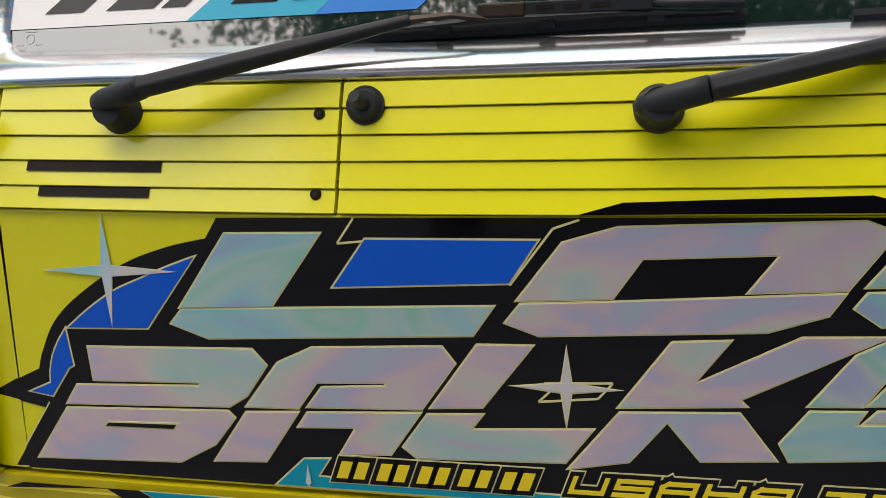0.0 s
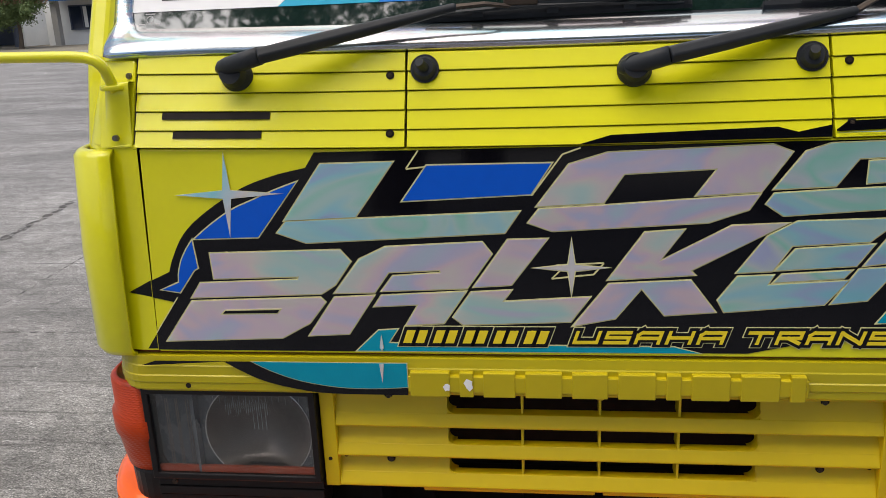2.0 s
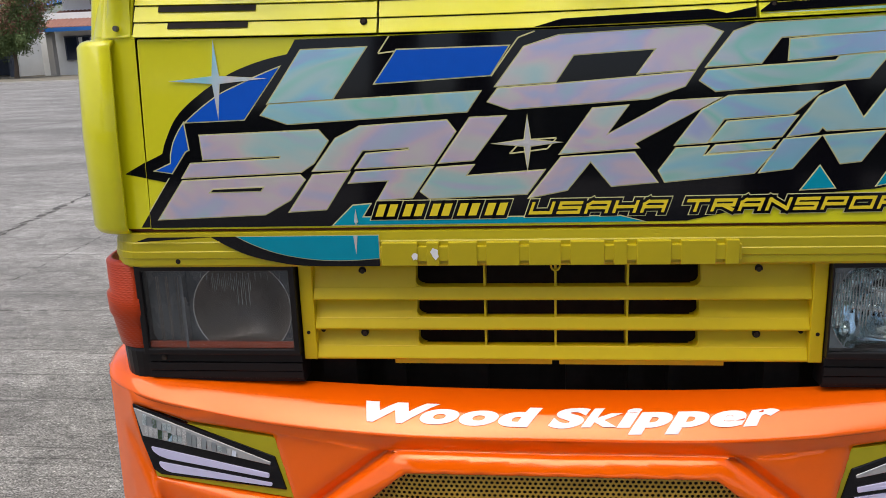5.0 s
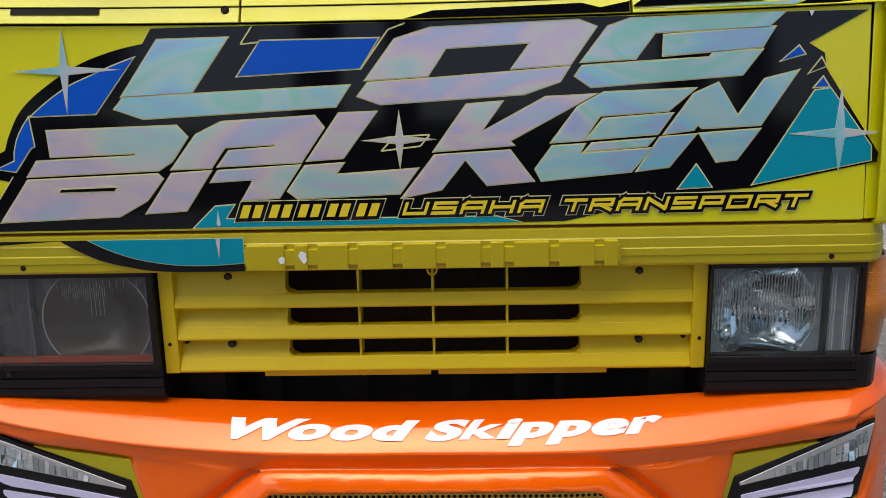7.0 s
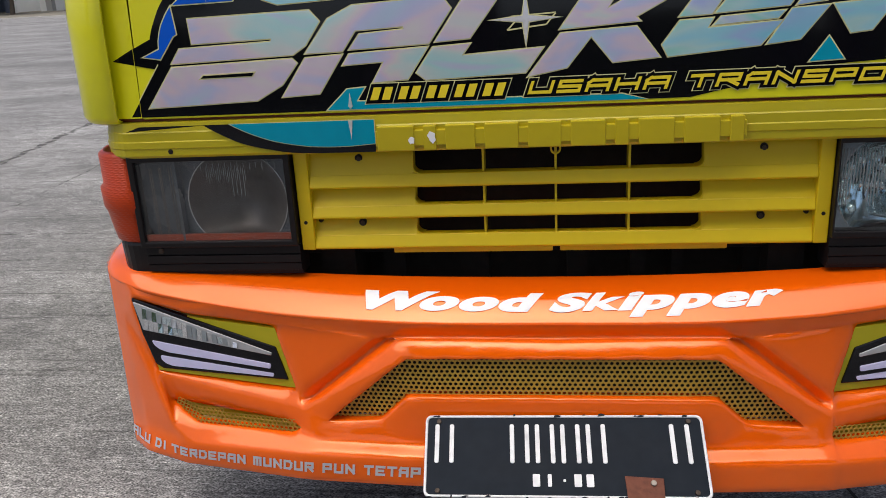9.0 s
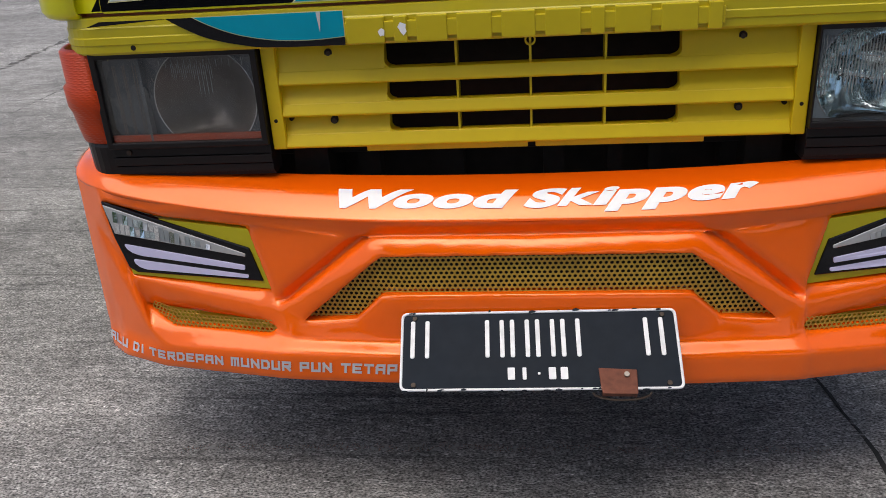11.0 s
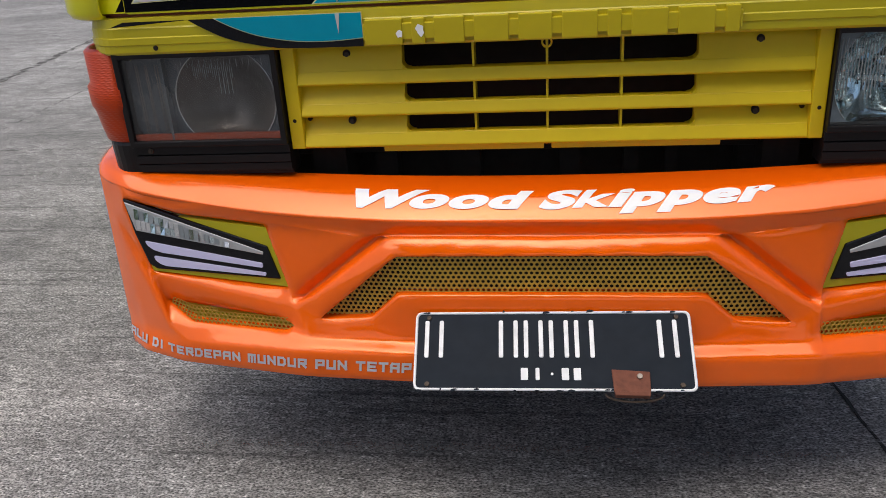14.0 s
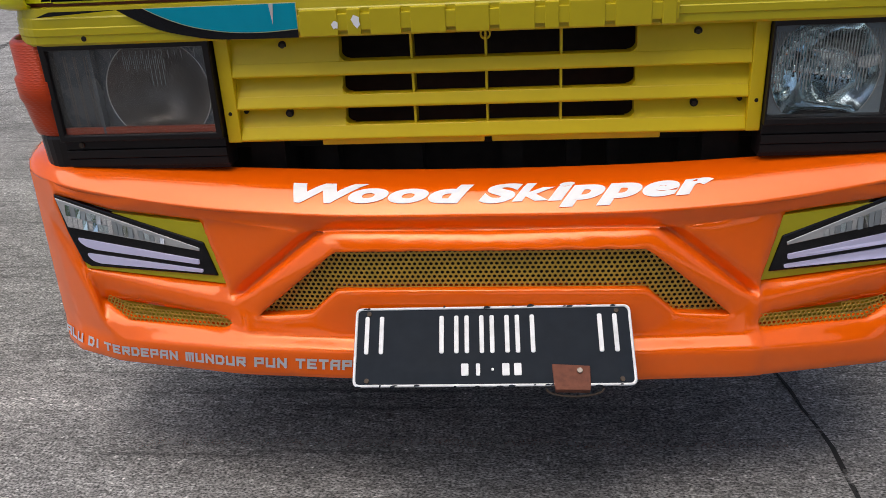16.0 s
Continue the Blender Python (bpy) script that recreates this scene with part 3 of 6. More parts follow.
part("cab_shell", cab_shell(), YELLOW, truck, bevel=0.012, segments=3)
bm = bmesh.new()
add_box(bm, -0.70, 0.70, 0.16, 0.20, 0.42, 1.24)
add_box(bm, -0.72, 0.72, 0.13, 1.50, 1.20, 1.235)
part("firewall", bm, DARK, truck, "black firewall and dashboard top")
# added dark slab so the grille slots look unlit
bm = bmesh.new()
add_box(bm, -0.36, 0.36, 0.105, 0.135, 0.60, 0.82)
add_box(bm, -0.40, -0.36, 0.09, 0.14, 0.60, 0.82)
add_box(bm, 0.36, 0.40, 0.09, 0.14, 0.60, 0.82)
part("radiator", bm, DARK, truck, "plain dark backing for the unlit depth behind the grille")
# the shade of the gap is put into the near-black of these brackets
bm = bmesh.new()
for x, w in ((-0.31, 0.04), (-0.17, 0.05), (0.02, 0.035), (0.13, 0.025), (0.2, 0.02), (0.32, 0.05)):
    add_box(bm, x, x + w, 0.10, 0.14, 0.50, 0.60)
add_cyl(bm, (-0.6, 0.09, 0.585), (0.6, 0.09, 0.585), 0.012, n=8)
part("crossmember", bm, DARK, truck, "crossmember and brackets behind the bumper, darkened for the shaded gap")
for s in (-1, 1):
    part("chassis_rail", boxed(s * 0.38 - 0.03, s * 0.38 + 0.03, 0.05, 1.62, 0.46, 0.60), DARK, truck)

# plain unseen load body and floor pan, added to block light under the bumper
part("load_body", boxed(-0.80, 0.80, 1.72, 4.7, 0.72, 1.15), YELLOW, truck, bevel=0.01)
for s in (-1, 1):
    part("chassis_rail", boxed(s * 0.38 - 0.03, s * 0.38 + 0.03, 1.62, 4.7, 0.50, 0.72), DARK, truck)
part("underbody", boxed(-0.70, 0.70, 0.22, 1.6, 0.60, 0.64), DARK, truck)

# wheels
for s, wy in ((-1, 1.02), (1, 1.02), (-1, 3.75), (1, 3.75)):
    bm = bmesh.new()
    rings = []
    for d, r in ((-0.09, 0.30), (-0.085, 0.345), (-0.06, 0.37), (0.06, 0.37), (0.085, 0.345), (0.09, 0.30)):
        rings.append([bm.verts.new(((-0.66 if s < 0 else 0.61) + d, wy + r * math.cos(2 * math.pi * k / 36), 0.37 + r * math.sin(2 * math.pi * k / 36))) for k in range(36)])
    for a, b in zip(rings, rings[1:] + rings[:1]):
        for k in range(36):
            bm.faces.new((a[k], a[(k + 1) % 36], b[(k + 1) % 36], b[k]))
    tyre = part("tyre", bm, RUBBER, truck, smooth=True)
    bm = bmesh.new()
    add_cyl(bm, (-0.60 if s < 0 else 0.55, wy, 0.37), (-0.72 if s < 0 else 0.67, wy, 0.37), 0.302, 0.25, n=28)
    part("rim", bm, STEEL, tyre)
bm = bmesh.new()
add_cyl(bm, (-0.62, 1.02, 0.37), (0.62, 1.02, 0.37), 0.05, n=12)
part("axle", bm, DARK, truck)

# front panel
front_panel = part("front_panel", slab([(-0.6655, 0.845), (-0.662, 0.843), (0.662, 0.843), (0.6655, 0.845)] + [(x, 1.1415 + 0.0085 * (x / 0.65) ** 2) for x in (0.662, 0.55, 0.40, 0.25, 0.0, -0.25, -0.40, -0.55, -0.662)], panel_y, 0.0, 0.022),
                   YELLOW, truck, "yellow lower front panel covered with a large decal", bevel=0.003, segments=3)

# inner corner strips and corner vanes
for s in (-1, 1):
    bm = bmesh.new()
    path = corner_path(0.690, 0.0, 0.762, 0.07, 0.16, s, 8, x0=0.6658)
    lo, hi = [[bm.verts.new((x, y + panel_y(0, z) + 0.0012, z)) for x, y, _, _ in path] for z in (0.845, 1.157)]
    for k in range(len(path) - 1):
        bm.faces.new((lo[k], lo[k + 1], hi[k + 1], hi[k]))
    part("corner_panel", bm, YELLOW, truck, smooth=True)
    bm = bmesh.new()
    path = corner_path(0.724, -0.020, 0.784, 0.056, 0.15, s, 10, x0=0.702)
    rows = []
    for z, inn in ((0.838, 0.016), (0.842, 0.005), (0.850, 0.0), (1.0, -0.004), (1.140, 0.0), (1.146, 0.005), (1.149, 0.014)):
        lean = panel_y(0, z) + 0.008
        rows.append([bm.verts.new((x - nx * inn, y + lean - ny * inn, z)) for x, y, nx, ny in path])
    for a, b in zip(rows, rows[1:]):
        for k in range(len(path) - 1):
            bm.faces.new((a[k], a[k + 1], b[k + 1], b[k]))
    vane = part("corner_vane", bm, YELLOW, truck, "yellow rounded corner vane of the cab", smooth=True)
    mod = vane.modifiers.new("thick", "SOLIDIFY")
    mod.thickness, mod.offset = 0.006, 0.0

# cowl with louvre rows: three sections of five rows each
ROW_Z = [1.1435, 1.1670, 1.1930, 1.2185, 1.2445, 1.2705]


def bow(x):
    """The cowl and the foot of the windshield rise a little towards the corners."""
    return 0.0085 * (x / 0.65) ** 2


def louvre_row(x0, x1, z0, z1):
    """One row, its lower edge standing a little proud of the row below."""
    bm = bmesh.new()
    g = 0.0007
    sec = [(-0.012, z0 + g), (0.0026, z0 + g), (0.0034, z0 + 2.2 * g), (0.0008, z1 - 2.0 * g), (-0.002, z1 - g), (-0.012, z1 - g)]
    rings = []
    for i in range(7):
        x = x0 + (x1 - x0) * i / 6
        rings.append([bm.verts.new((x, cowl_y(0, z) - d, z + bow(x))) for d, z in sec])
    for a, b in zip(rings, rings[1:]):
        for k in range(len(sec)):
            j = (k + 1) % len(sec)
            bm.faces.new((a[k], a[j], b[j], b[k]))
    bm.faces.new(rings[0])
    bm.faces.new(rings[-1][::-1])
    return bm


bm = bmesh.new()
add_box(bm, -0.664, 0.664, 0.014, 0.055, 1.150, 1.176)
add_box(bm, -0.664, 0.664, 0.034, 0.075, 1.170, 1.224)
add_box(bm, -0.664, 0.664, 0.062, 0.095, 1.220, 1.276)
part("cowl_backing", bm, DARK, truck)
for cname, x0, x1, vent in (("cowl_panel", -0.6655, -0.2718, -1), ("cowl_panel", -0.2680, 0.2930, 0), ("cowl_panel", 0.2968, 0.6655, 1)):
    bm = slab([(x0, 1.144 + bow(x0)), (x1, 1.144 + bow(x1)), (x1, 1.270 + bow(x1)), (x0, 1.270 + bow(x0))], cowl_y, -0.008, 0.012)
    holes = [] if not vent else [((0.6255, 0.465), 1.1828, 1.1922), ((0.6085, 0.477), 1.1572, 1.1664)]
    cowl = part(cname, bm, YELLOW, truck, "yellow louvred cowl panel under the windshield")
    for z0, z1 in zip(ROW_Z, ROW_Z[1:]):
        part("louvre", louvre_row(x0, x1, z0, z1), YELLOW, cowl)
    # a dark face across each slot stands in for its shaded recess
    for (xa, xb), za, zb in holes:
        xa, xb = sorted((vent * xa, vent * xb))
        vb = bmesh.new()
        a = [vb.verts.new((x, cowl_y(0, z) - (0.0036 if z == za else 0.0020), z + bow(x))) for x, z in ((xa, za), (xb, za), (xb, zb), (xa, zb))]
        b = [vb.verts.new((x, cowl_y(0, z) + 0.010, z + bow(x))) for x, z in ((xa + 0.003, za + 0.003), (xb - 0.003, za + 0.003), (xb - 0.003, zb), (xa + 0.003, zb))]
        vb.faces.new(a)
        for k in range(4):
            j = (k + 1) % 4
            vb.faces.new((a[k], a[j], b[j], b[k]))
        part("vent_slot", vb, DARK, cowl, "air slot, its shaded depth a dark face")


def screw(x, y, z, r, parent, mat=STEEL, n=(0, -1, 0.1)):
    bm = bmesh.new()
    d = Vector(n).normalized()
    p = Vector((x, y, z))
    add_cyl(bm, p - d * 0.004, p + d * 0.0015, r, r * 0.9, n=14)
    add_cyl(bm, p + d * 0.0012, p + d * 0.0022, r * 0.55, r * 0.5, n=6)
    return part("screw", bm, mat, parent)


def washer(x, y, z, r, parent):
    bm = bmesh.new()
    d = Vector((0, -1, 0.1)).normalized()
    p = Vector((x, y, z))
    add_cyl(bm, p - d * 0.004, p + d * 0.0006, r, r, n=18)
    ob = part("screw_cup", bm, DARK, parent)
    return ob


for x, z in ((-0.2925, 1.2410), (-0.2920, 1.1640), (0.318, 1.2410), (0.318, 1.1640)):
    washer(x, cowl_y(0, z) - 0.0042, z, 0.0056, truck)
    screw(x, cowl_y(0, z) - 0.0048, z, 0.0034, truck, SCREW_DARK)

# mirror bracket on its moulded base
for s in (-1, 1):
    part("seam", slab([(min(s * 0.6645, s * 0.6712), 1.150), (max(s * 0.6645, s * 0.6712), 1.150), (max(s * 0.6645, s * 0.6712), 1.276), (min(s * 0.6645, s * 0.6712), 1.276)], cowl_y, -0.001, 0.02), DARK, truck)
    base = rounded([(s * 0.6705, 1.153), (s * 0.6705, 1.274), (s * 0.730, 1.274), (s * 0.731, 1.192), (s * 0.722, 1.170), (s * 0.704, 1.153)], 0.008)
    bm = slab(base, lambda x, z: cowl_y(x, z) + max(0.0, abs(x) - 0.705) * 0.40, 0.003, 0.02)
    plate = part("mirror_base", bm, YELLOW, truck, "yellow mirror bracket base plate", bevel=0.002)
    for x, z in ((0.680, 1.252), (0.692, 1.168)):
        screw(s * x, cowl_y(0, z) - (0.004 if z > 1.2 else 0.0135), z, 0.0048, plate)
    bm = bmesh.new()
    path = corner_path(0.700, 0.0, 0.764, 0.06, 0.16, s, 8, x0=0.668)
    lo = [bm.verts.new((x, y + 0.006, 1.150)) for x, y, _, _ in path]
    hi = [bm.verts.new((x * (0.992), y + 0.062, 1.277)) for x, y, _, _ in path]
    for k in range(len(path) - 1):
        bm.faces.new((lo[k], lo[k + 1], hi[k + 1], hi[k]))
    part("upper_corner", bm, YELLOW, truck, smooth=True)
bm = bmesh.new()
add_tube(bm, [(-0.691, 0.010, 1.225), (-0.690, 0.003, 1.246), (-0.691, -0.004, 1.259), (-0.694, -0.008, 1.270), (-0.702, -0.010, 1.278), (-0.716, -0.010, 1.2825), (-0.74, -0.009, 1.2845), (-0.865, 0.0, 1.2865), (-1.02, 0.02, 1.290)],
         [0.0080] * 9, 14)
arm = part("mirror_arm", bm, YELLOW, truck, "yellow tubular mirror arm", smooth=True)
# the socket swells out of the base plate under the collar and runs flat into it at the foot
bm = bmesh.new()
rows = []
for z, swell in ((1.2440, 0.0), (1.2425, 0.9), (1.2400, 1.0), (1.225, 1.0), (1.205, 0.92), (1.185, 0.76), (1.168, 0.50), (1.156, 0.18), (1.154, 0.0)):
    row = []
    for k in range(17):
        x = -0.720 + 0.0485 * k / 16
        side_f = (x + 0.692) / (0.0225 if x < -0.692 else 0.030)
        lift = max(0.0, math.cos(min(1.0, abs(side_f)) * math.pi / 2)) ** 0.8
        depth = 0.012 + (cowl_y(0, z) - cowl_y(0, 1.18)) * 0.95
        row.append(bm.verts.new((x, cowl_y(0, z) - 0.002 - lift * swell * depth, z + (0.0 if x < -0.692 else 0.18 * (x + 0.692)) * swell)))
    rows.append(row)
for p, q in zip(rows, rows[1:]):
    for k in range(16):
        bm.faces.new((p[k], p[k + 1], q[k + 1], q[k]))
bmesh.ops.recalc_face_normals(bm, faces=bm.faces)
part("socket", bm, YELLOW, arm, smooth=True)
bm = bmesh.new()
add_tube(bm, [(-0.692, 0.008, 1.2350), (-0.692, 0.008, 1.2362), (-0.692, 0.008, 1.2412), (-0.692, 0.008, 1.2425), (-0.692, 0.008, 1.2426)], [0.0150, 0.0164, 0.0164, 0.0152, 0.0080], 24)
part("collar", bm, YELLOW, arm, smooth=True)
# windshield, its prismatic surround and the sticker on the glass
def glass_y(z):
    return 0.104 + (z - 1.308) * 0.46


def garnish_point(x, z, bulge):
    return (x, min(0.050 + (z - bow(x) * 0.9 - 1.2715) * 1.40, glass_y(z) - 0.002) - bulge, z)


def surround():
    """The strip round the foot and sides of the glass: an outer and an inner line with a rounded section between them."""
    outer = [(0.733, 1.99), (0.733, 1.60), (0.733, 1.38), (0.732, 1.32), (0.729, 1.292), (0.722, 1.2800), (0.708, 1.2770), (0.66, 1.2765)]
    inner = [(0.701, 1.99), (0.701, 1.60), (0.701, 1.38), (0.700, 1.342), (0.6975, 1.328), (0.690, 1.320), (0.676, 1.3165), (0.65, 1.3155)]
    for x in (0.55, 0.40, 0.25, 0.10, 0.0):
        outer.append((x, 1.2715 + bow(x) * 0.9))
        inner.append((x, 1.3080 + bow(x) * 0.9))
    line = [((-a[0], a[1]), (-b[0], b[1])) for a, b in zip(outer, inner)]
    line += [(a, b) for a, b in list(zip(outer, inner))[-2::-1]]
    bm = bmesh.new()
    n, rows = 8, []
    for a, b in line:
        row = []
        proud = 0.009 if a[1] > 1.30 else 0.014 if a[1] > 1.279 else 0.020
        for k in range(n + 1):
            f = k / n
            row.append(bm.verts.new(garnish_point(a[0] + (b[0] - a[0]) * f, a[1] + (b[1] - a[1]) * f, proud * math.sin(math.pi * f) ** 0.8)))
        row += [bm.verts.new((b[0], row[-1].co.y + 0.014, b[1])), bm.verts.new((a[0], row[0].co.y + 0.03, a[1]))]
        rows.append(row)
    for p, q in zip(rows, rows[1:]):
        for k in range(n + 3):
            m = (k + 1) % (n + 3)
            bm.faces.new((p[k], p[m], q[m], q[k]))
    return bm


part("garnish", surround(), GARNISH, truck, "prismatic chrome strip round the foot of the windshield", smooth=True)
for s in (-1, 1):
    bm = bmesh.new()
    for k, (xo, yo, z) in enumerate(((0.752, 0.0, 1.278), (0.750, 0.0, 1.60), (0.745, 0.0, 2.0))):
        y = glass_y(z) - 0.006
        ring = [bm.verts.new((s * (xo + dx), y + dy, z)) for dx, dy in ((-0.012, 0.0), (0.0, -0.008), (0.014, 0.0), (0.020, 0.02), (0.020, 0.07), (-0.012, 0.07))]
        if k:
            for j in range(6):
                i = (j + 1) % 6
                bm.faces.new((last[j], last[i], ring[i], ring[j]))
        last = ring
    part("a_pillar", bm, YELLOW, truck, "yellow windshield pillar", smooth=True)
bm = bmesh.new()
gl = [(-0.702, 1.300), (0.702, 1.300), (0.702, 1.99), (-0.702, 1.99)]
a = [bm.verts.new((x, glass_y(z), z)) for x, z in gl]
b = [bm.verts.new((x, glass_y(z) + 0.006, z)) for x, z in gl]
bm.faces.new(a)
bm.faces.new(b[::-1])
for k in range(4):
    bm.faces.new((a[k], a[(k + 1) % 4], b[(k + 1) % 4], b[k]))
windshield = part("windshield", bm, WINDSHIELD, truck, "dark windshield glass reflecting trees")
bm = bmesh.new()
bm.faces.new([bm.verts.new((x, glass_y(z) - 0.002, z)) for x, z in ((-0.700, 1.304), (0.700, 1.304), (0.700, 1.3105), (-0.700, 1.3105))])
part("gasket", bm, RUBBER, windshield)


def on_glass(x, z):
    return glass_y(z)


film("sticker_white", [(-0.70, 1.3405), (-0.472, 1.3405), (-0.43, 1.375), (-0.70, 1.375)], on_glass, 0.001, WHITE_FILM, windshield, "white half of a sun strip sticker")
film("sticker_teal", [(-0.4715, 1.3405), (-0.32, 1.3405), (-0.28, 1.375), (-0.4295, 1.375)], on_glass, 0.001, material("cyan film", (0.0, 0.38, 0.58), 0.3, var=0.05), windshield)
film("sticker_blue", [(-0.3195, 1.3405), (-0.205, 1.3405), (-0.165, 1.375), (-0.2795, 1.375)], on_glass, 0.001, material("azure film", (0.0, 0.20, 0.68), 0.3, var=0.05), windshield)
for x, w in ((-0.655, 0.05), (-0.575, 0.06), (-0.505, 0.03), (-0.42, 0.055), (-0.345, 0.06), (-0.255, 0.04)):
    film("lettering_bar", [(x, 1.3565), (x + w, 1.3565), (x + w + 0.022, 1.3745), (x + 0.022, 1.3745)], on_glass, 0.0018, BLACK_FILM, windshield)

# maker's mark etched into the corner of the glass
for k in range(12):
    a0, a1 = math.pi * k / 6, math.pi * (k + 1) / 6
    film("glass_mark", [(-0.672 + r * math.cos(a), 1.3290 + r * math.sin(a)) for r, a in ((0.0050, a0), (0.0058, a0), (0.0058, a1), (0.0050, a1))], on_glass, 0.0001, GREY_FILM, windshield)
for x, z, w in ((-0.680, 1.3368, 0.016), (-0.690, 1.3220, 0.010), (-0.664, 1.3220, 0.008)):
    film("glass_mark", [(x, z), (x + w, z), (x + w, z + 0.0014), (x, z + 0.0014)], on_glass, 0.0001, GREY_FILM, windshield)

# wipers
def wiper(px, pz, joint, tip, blade, rise):
    base = Vector((px, cowl_y(0, pz), pz))
    w = part("wiper", boxed(px - 0.001, px + 0.001, base.y, base.y + 0.002, pz, pz + 0.002), RUBBER, truck, "black windshield wiper")
    bm = bmesh.new()
    d = Vector((0.0, -1, 0.25)).normalized()
    for (p0, r0), (p1, r1) in zip(((-0.004, 0.021), (0.004, 0.0235), (0.010, 0.0225), (0.018, 0.019)), ((0.004, 0.0235), (0.010, 0.0225), (0.018, 0.019), (0.034, 0.016))):
        add_cyl(bm, base + d * p0, base + d * p1, r0, r1, n=26)
    part("boot", bm, RUBBER, w, smooth=False)
    head = base + d * 0.026 + Vector((-0.004, 0, rise))
    j = Vector(joint)
    t = Vector(tip)
    bm = bmesh.new()
    add_tube(bm, [head + (head - j).normalized() * 0.020, head + (head - j).normalized() * 0.012, head, head.lerp(j, 0.5), j], [0.005, 0.0105, 0.0125, 0.0122, 0.0118], 16, squash=1.05)
    part("arm_head", bm, PLASTIC, w, smooth=True)
    bm = bmesh.new()
    add_tube(bm, [j - (t - j) * 0.01, j, j.lerp(t, 0.3), j.lerp(t, 0.6), j.lerp(t, 0.9), t], [0.0142, 0.0142, 0.0138, 0.0115, 0.0085, 0.0075], 6, squash=0.9)
    part("arm", bm, PLASTIC, w, bevel=0.003, segments=3)
    if blade:
        a, b = Vector(blade[0]), Vector(blade[1])
        bm = bmesh.new()
        add_tube(bm, [a, a.lerp(b, 0.5), b], [0.0045, 0.005, 0.004], 6, squash=1.5)
        part("blade", bm, RUBBER, w)
        mid = a.lerp(b, 0.42) + Vector((0, -0.012, 0.010))
        bm = bmesh.new()
        add_tube(bm, [t, t.lerp(mid, 0.5) + Vector((0, -0.004, 0.004)), mid], [0.0065, 0.0055, 0.005], 6, squash=0.7)
        part("arm_tip", bm, SCREW_DARK, w, "worn rusty end of the wiper arm")
        bm = bmesh.new()
        add_tube(bm, [a.lerp(b, 0.12) + Vector((0, -0.008, 0.005)), mid, a.lerp(b, 0.70) + Vector((0, -0.010, 0.009)), a.lerp(b, 0.97) + Vector((0, -0.006, 0.003))],
                 [0.0035, 0.007, 0.0065, 0.003], 6, squash=0.6)
        part("yoke", bm, PLASTIC, w)
        ax, az = a.x, a.z
        bridge = part("bridge", boxed(ax + 0.212, ax + 0.336, a.y - 0.016, a.y - 0.011, az + 0.0145, az + 0.0275), PLASTIC, w, bevel=0.0012)
        for f in (0.224, 0.251, 0.278):
            part("slot", boxed(ax + f, ax + f + 0.018, a.y - 0.0166, a.y - 0.0158, az + 0.0190, az + 0.0235), DARK, bridge)
        part("joint", boxed(ax + 0.165, ax + 0.213, a.y - 0.019, a.y - 0.010, az + 0.0140, az + 0.0280), SCREW_DARK, w, "worn rusty joint", bevel=0.002)
        bm = bmesh.new()
        add_tube(bm, [a + Vector((0.336, -0.012, 0.020)), a + Vector((0.385, -0.010, 0.018)), b + Vector((-0.004, -0.006, 0.010))], [0.0035, 0.0045, 0.003], 8)
        part("spring_bar", bm, PLASTIC, w, smooth=True)
        for f in (0.30, 0.55, 0.80):
            bm = bmesh.new()
            c = a.lerp(b, f)
            add_box(bm, c.x - 0.008, c.x + 0.008, c.y - 0.010, c.y + 0.003, c.z - 0.002, c.z + 0.007)
            part("claw", bm, PLASTIC, w)
    return w


wiper(-0.515, 1.246, (-0.465, -0.004, 1.276), (-0.200, 0.066, 1.329), ((-0.30, 0.100, 1.3135), (0.125, 0.100, 1.3195)), 0.010)
wiper(0.042, 1.237, (0.084, -0.002, 1.258), (0.330, 0.062, 1.303), ((0.22, 0.100, 1.3135), (0.62, 0.100, 1.3195)), 0.002)


def washer_nozzle(x, z):
    base = Vector((x, cowl_y(0, z), z))
    d = Vector((0, -1, 0.3)).normalized()
    noz = None
    for k, (p0, p1, r0, r1, mat, nm) in enumerate(((-0.004, 0.006, 0.0200, 0.0200, RUBBER, "grommet"), (0.005, 0.014, 0.0175, 0.013, PLASTIC, "dome"), (0.013, 0.030, 0.0075, 0.006, PLASTIC, "spindle"))):
        bm = bmesh.new()
        shift = Vector((-0.004, 0, 0.004)) if k == 2 else Vector((0, 0, 0))
        add_cyl(bm, base + d * p0, base + d * p1 + shift, r0, r1, n=24)
        ob = part("washer_spindle" if k == 0 else nm, bm, mat, truck if k == 0 else noz, "black rubber wiper spindle cap" if k == 0 else "")
        noz = noz or ob


washer_nozzle(-0.2435, 1.247)
washer_nozzle(0.271, 1.246)


# ---- trim strip, grille, lamps ----
bm = bmesh.new()
strip_path = full_path(0.690, -0.020, 0.748, 0.055, 0.20)
add_sweep(bm, strip_path, [(-0.02, 0.780), (0.006, 0.780), (0.009, 0.784), (0.009, 0.7950), (0.0105, 0.7965), (0.0105, 0.8065), (0.0085, 0.808),
                           (0.0085, 0.8215), (0.007, 0.8235), (0.005, 0.8375), (-0.02, 0.8390)])
trim_strip = part("trim_strip", bm, SHADED_STRIP_YELLOW, truck, "yellow ribbed strip under the front panel")
bm = bmesh.new()
add_sweep(bm, full_path(0.690, -0.010, 0.740, 0.055, 0.20), [(-0.03, 0.836), (0.002, 0.836), (0.002, 0.847), (-0.03, 0.847)])
part("shadow_gap", bm, DARK_RED, truck, "dull red edge in the gap above the trim strip")


def strip_y(x, z):
    return -0.0305


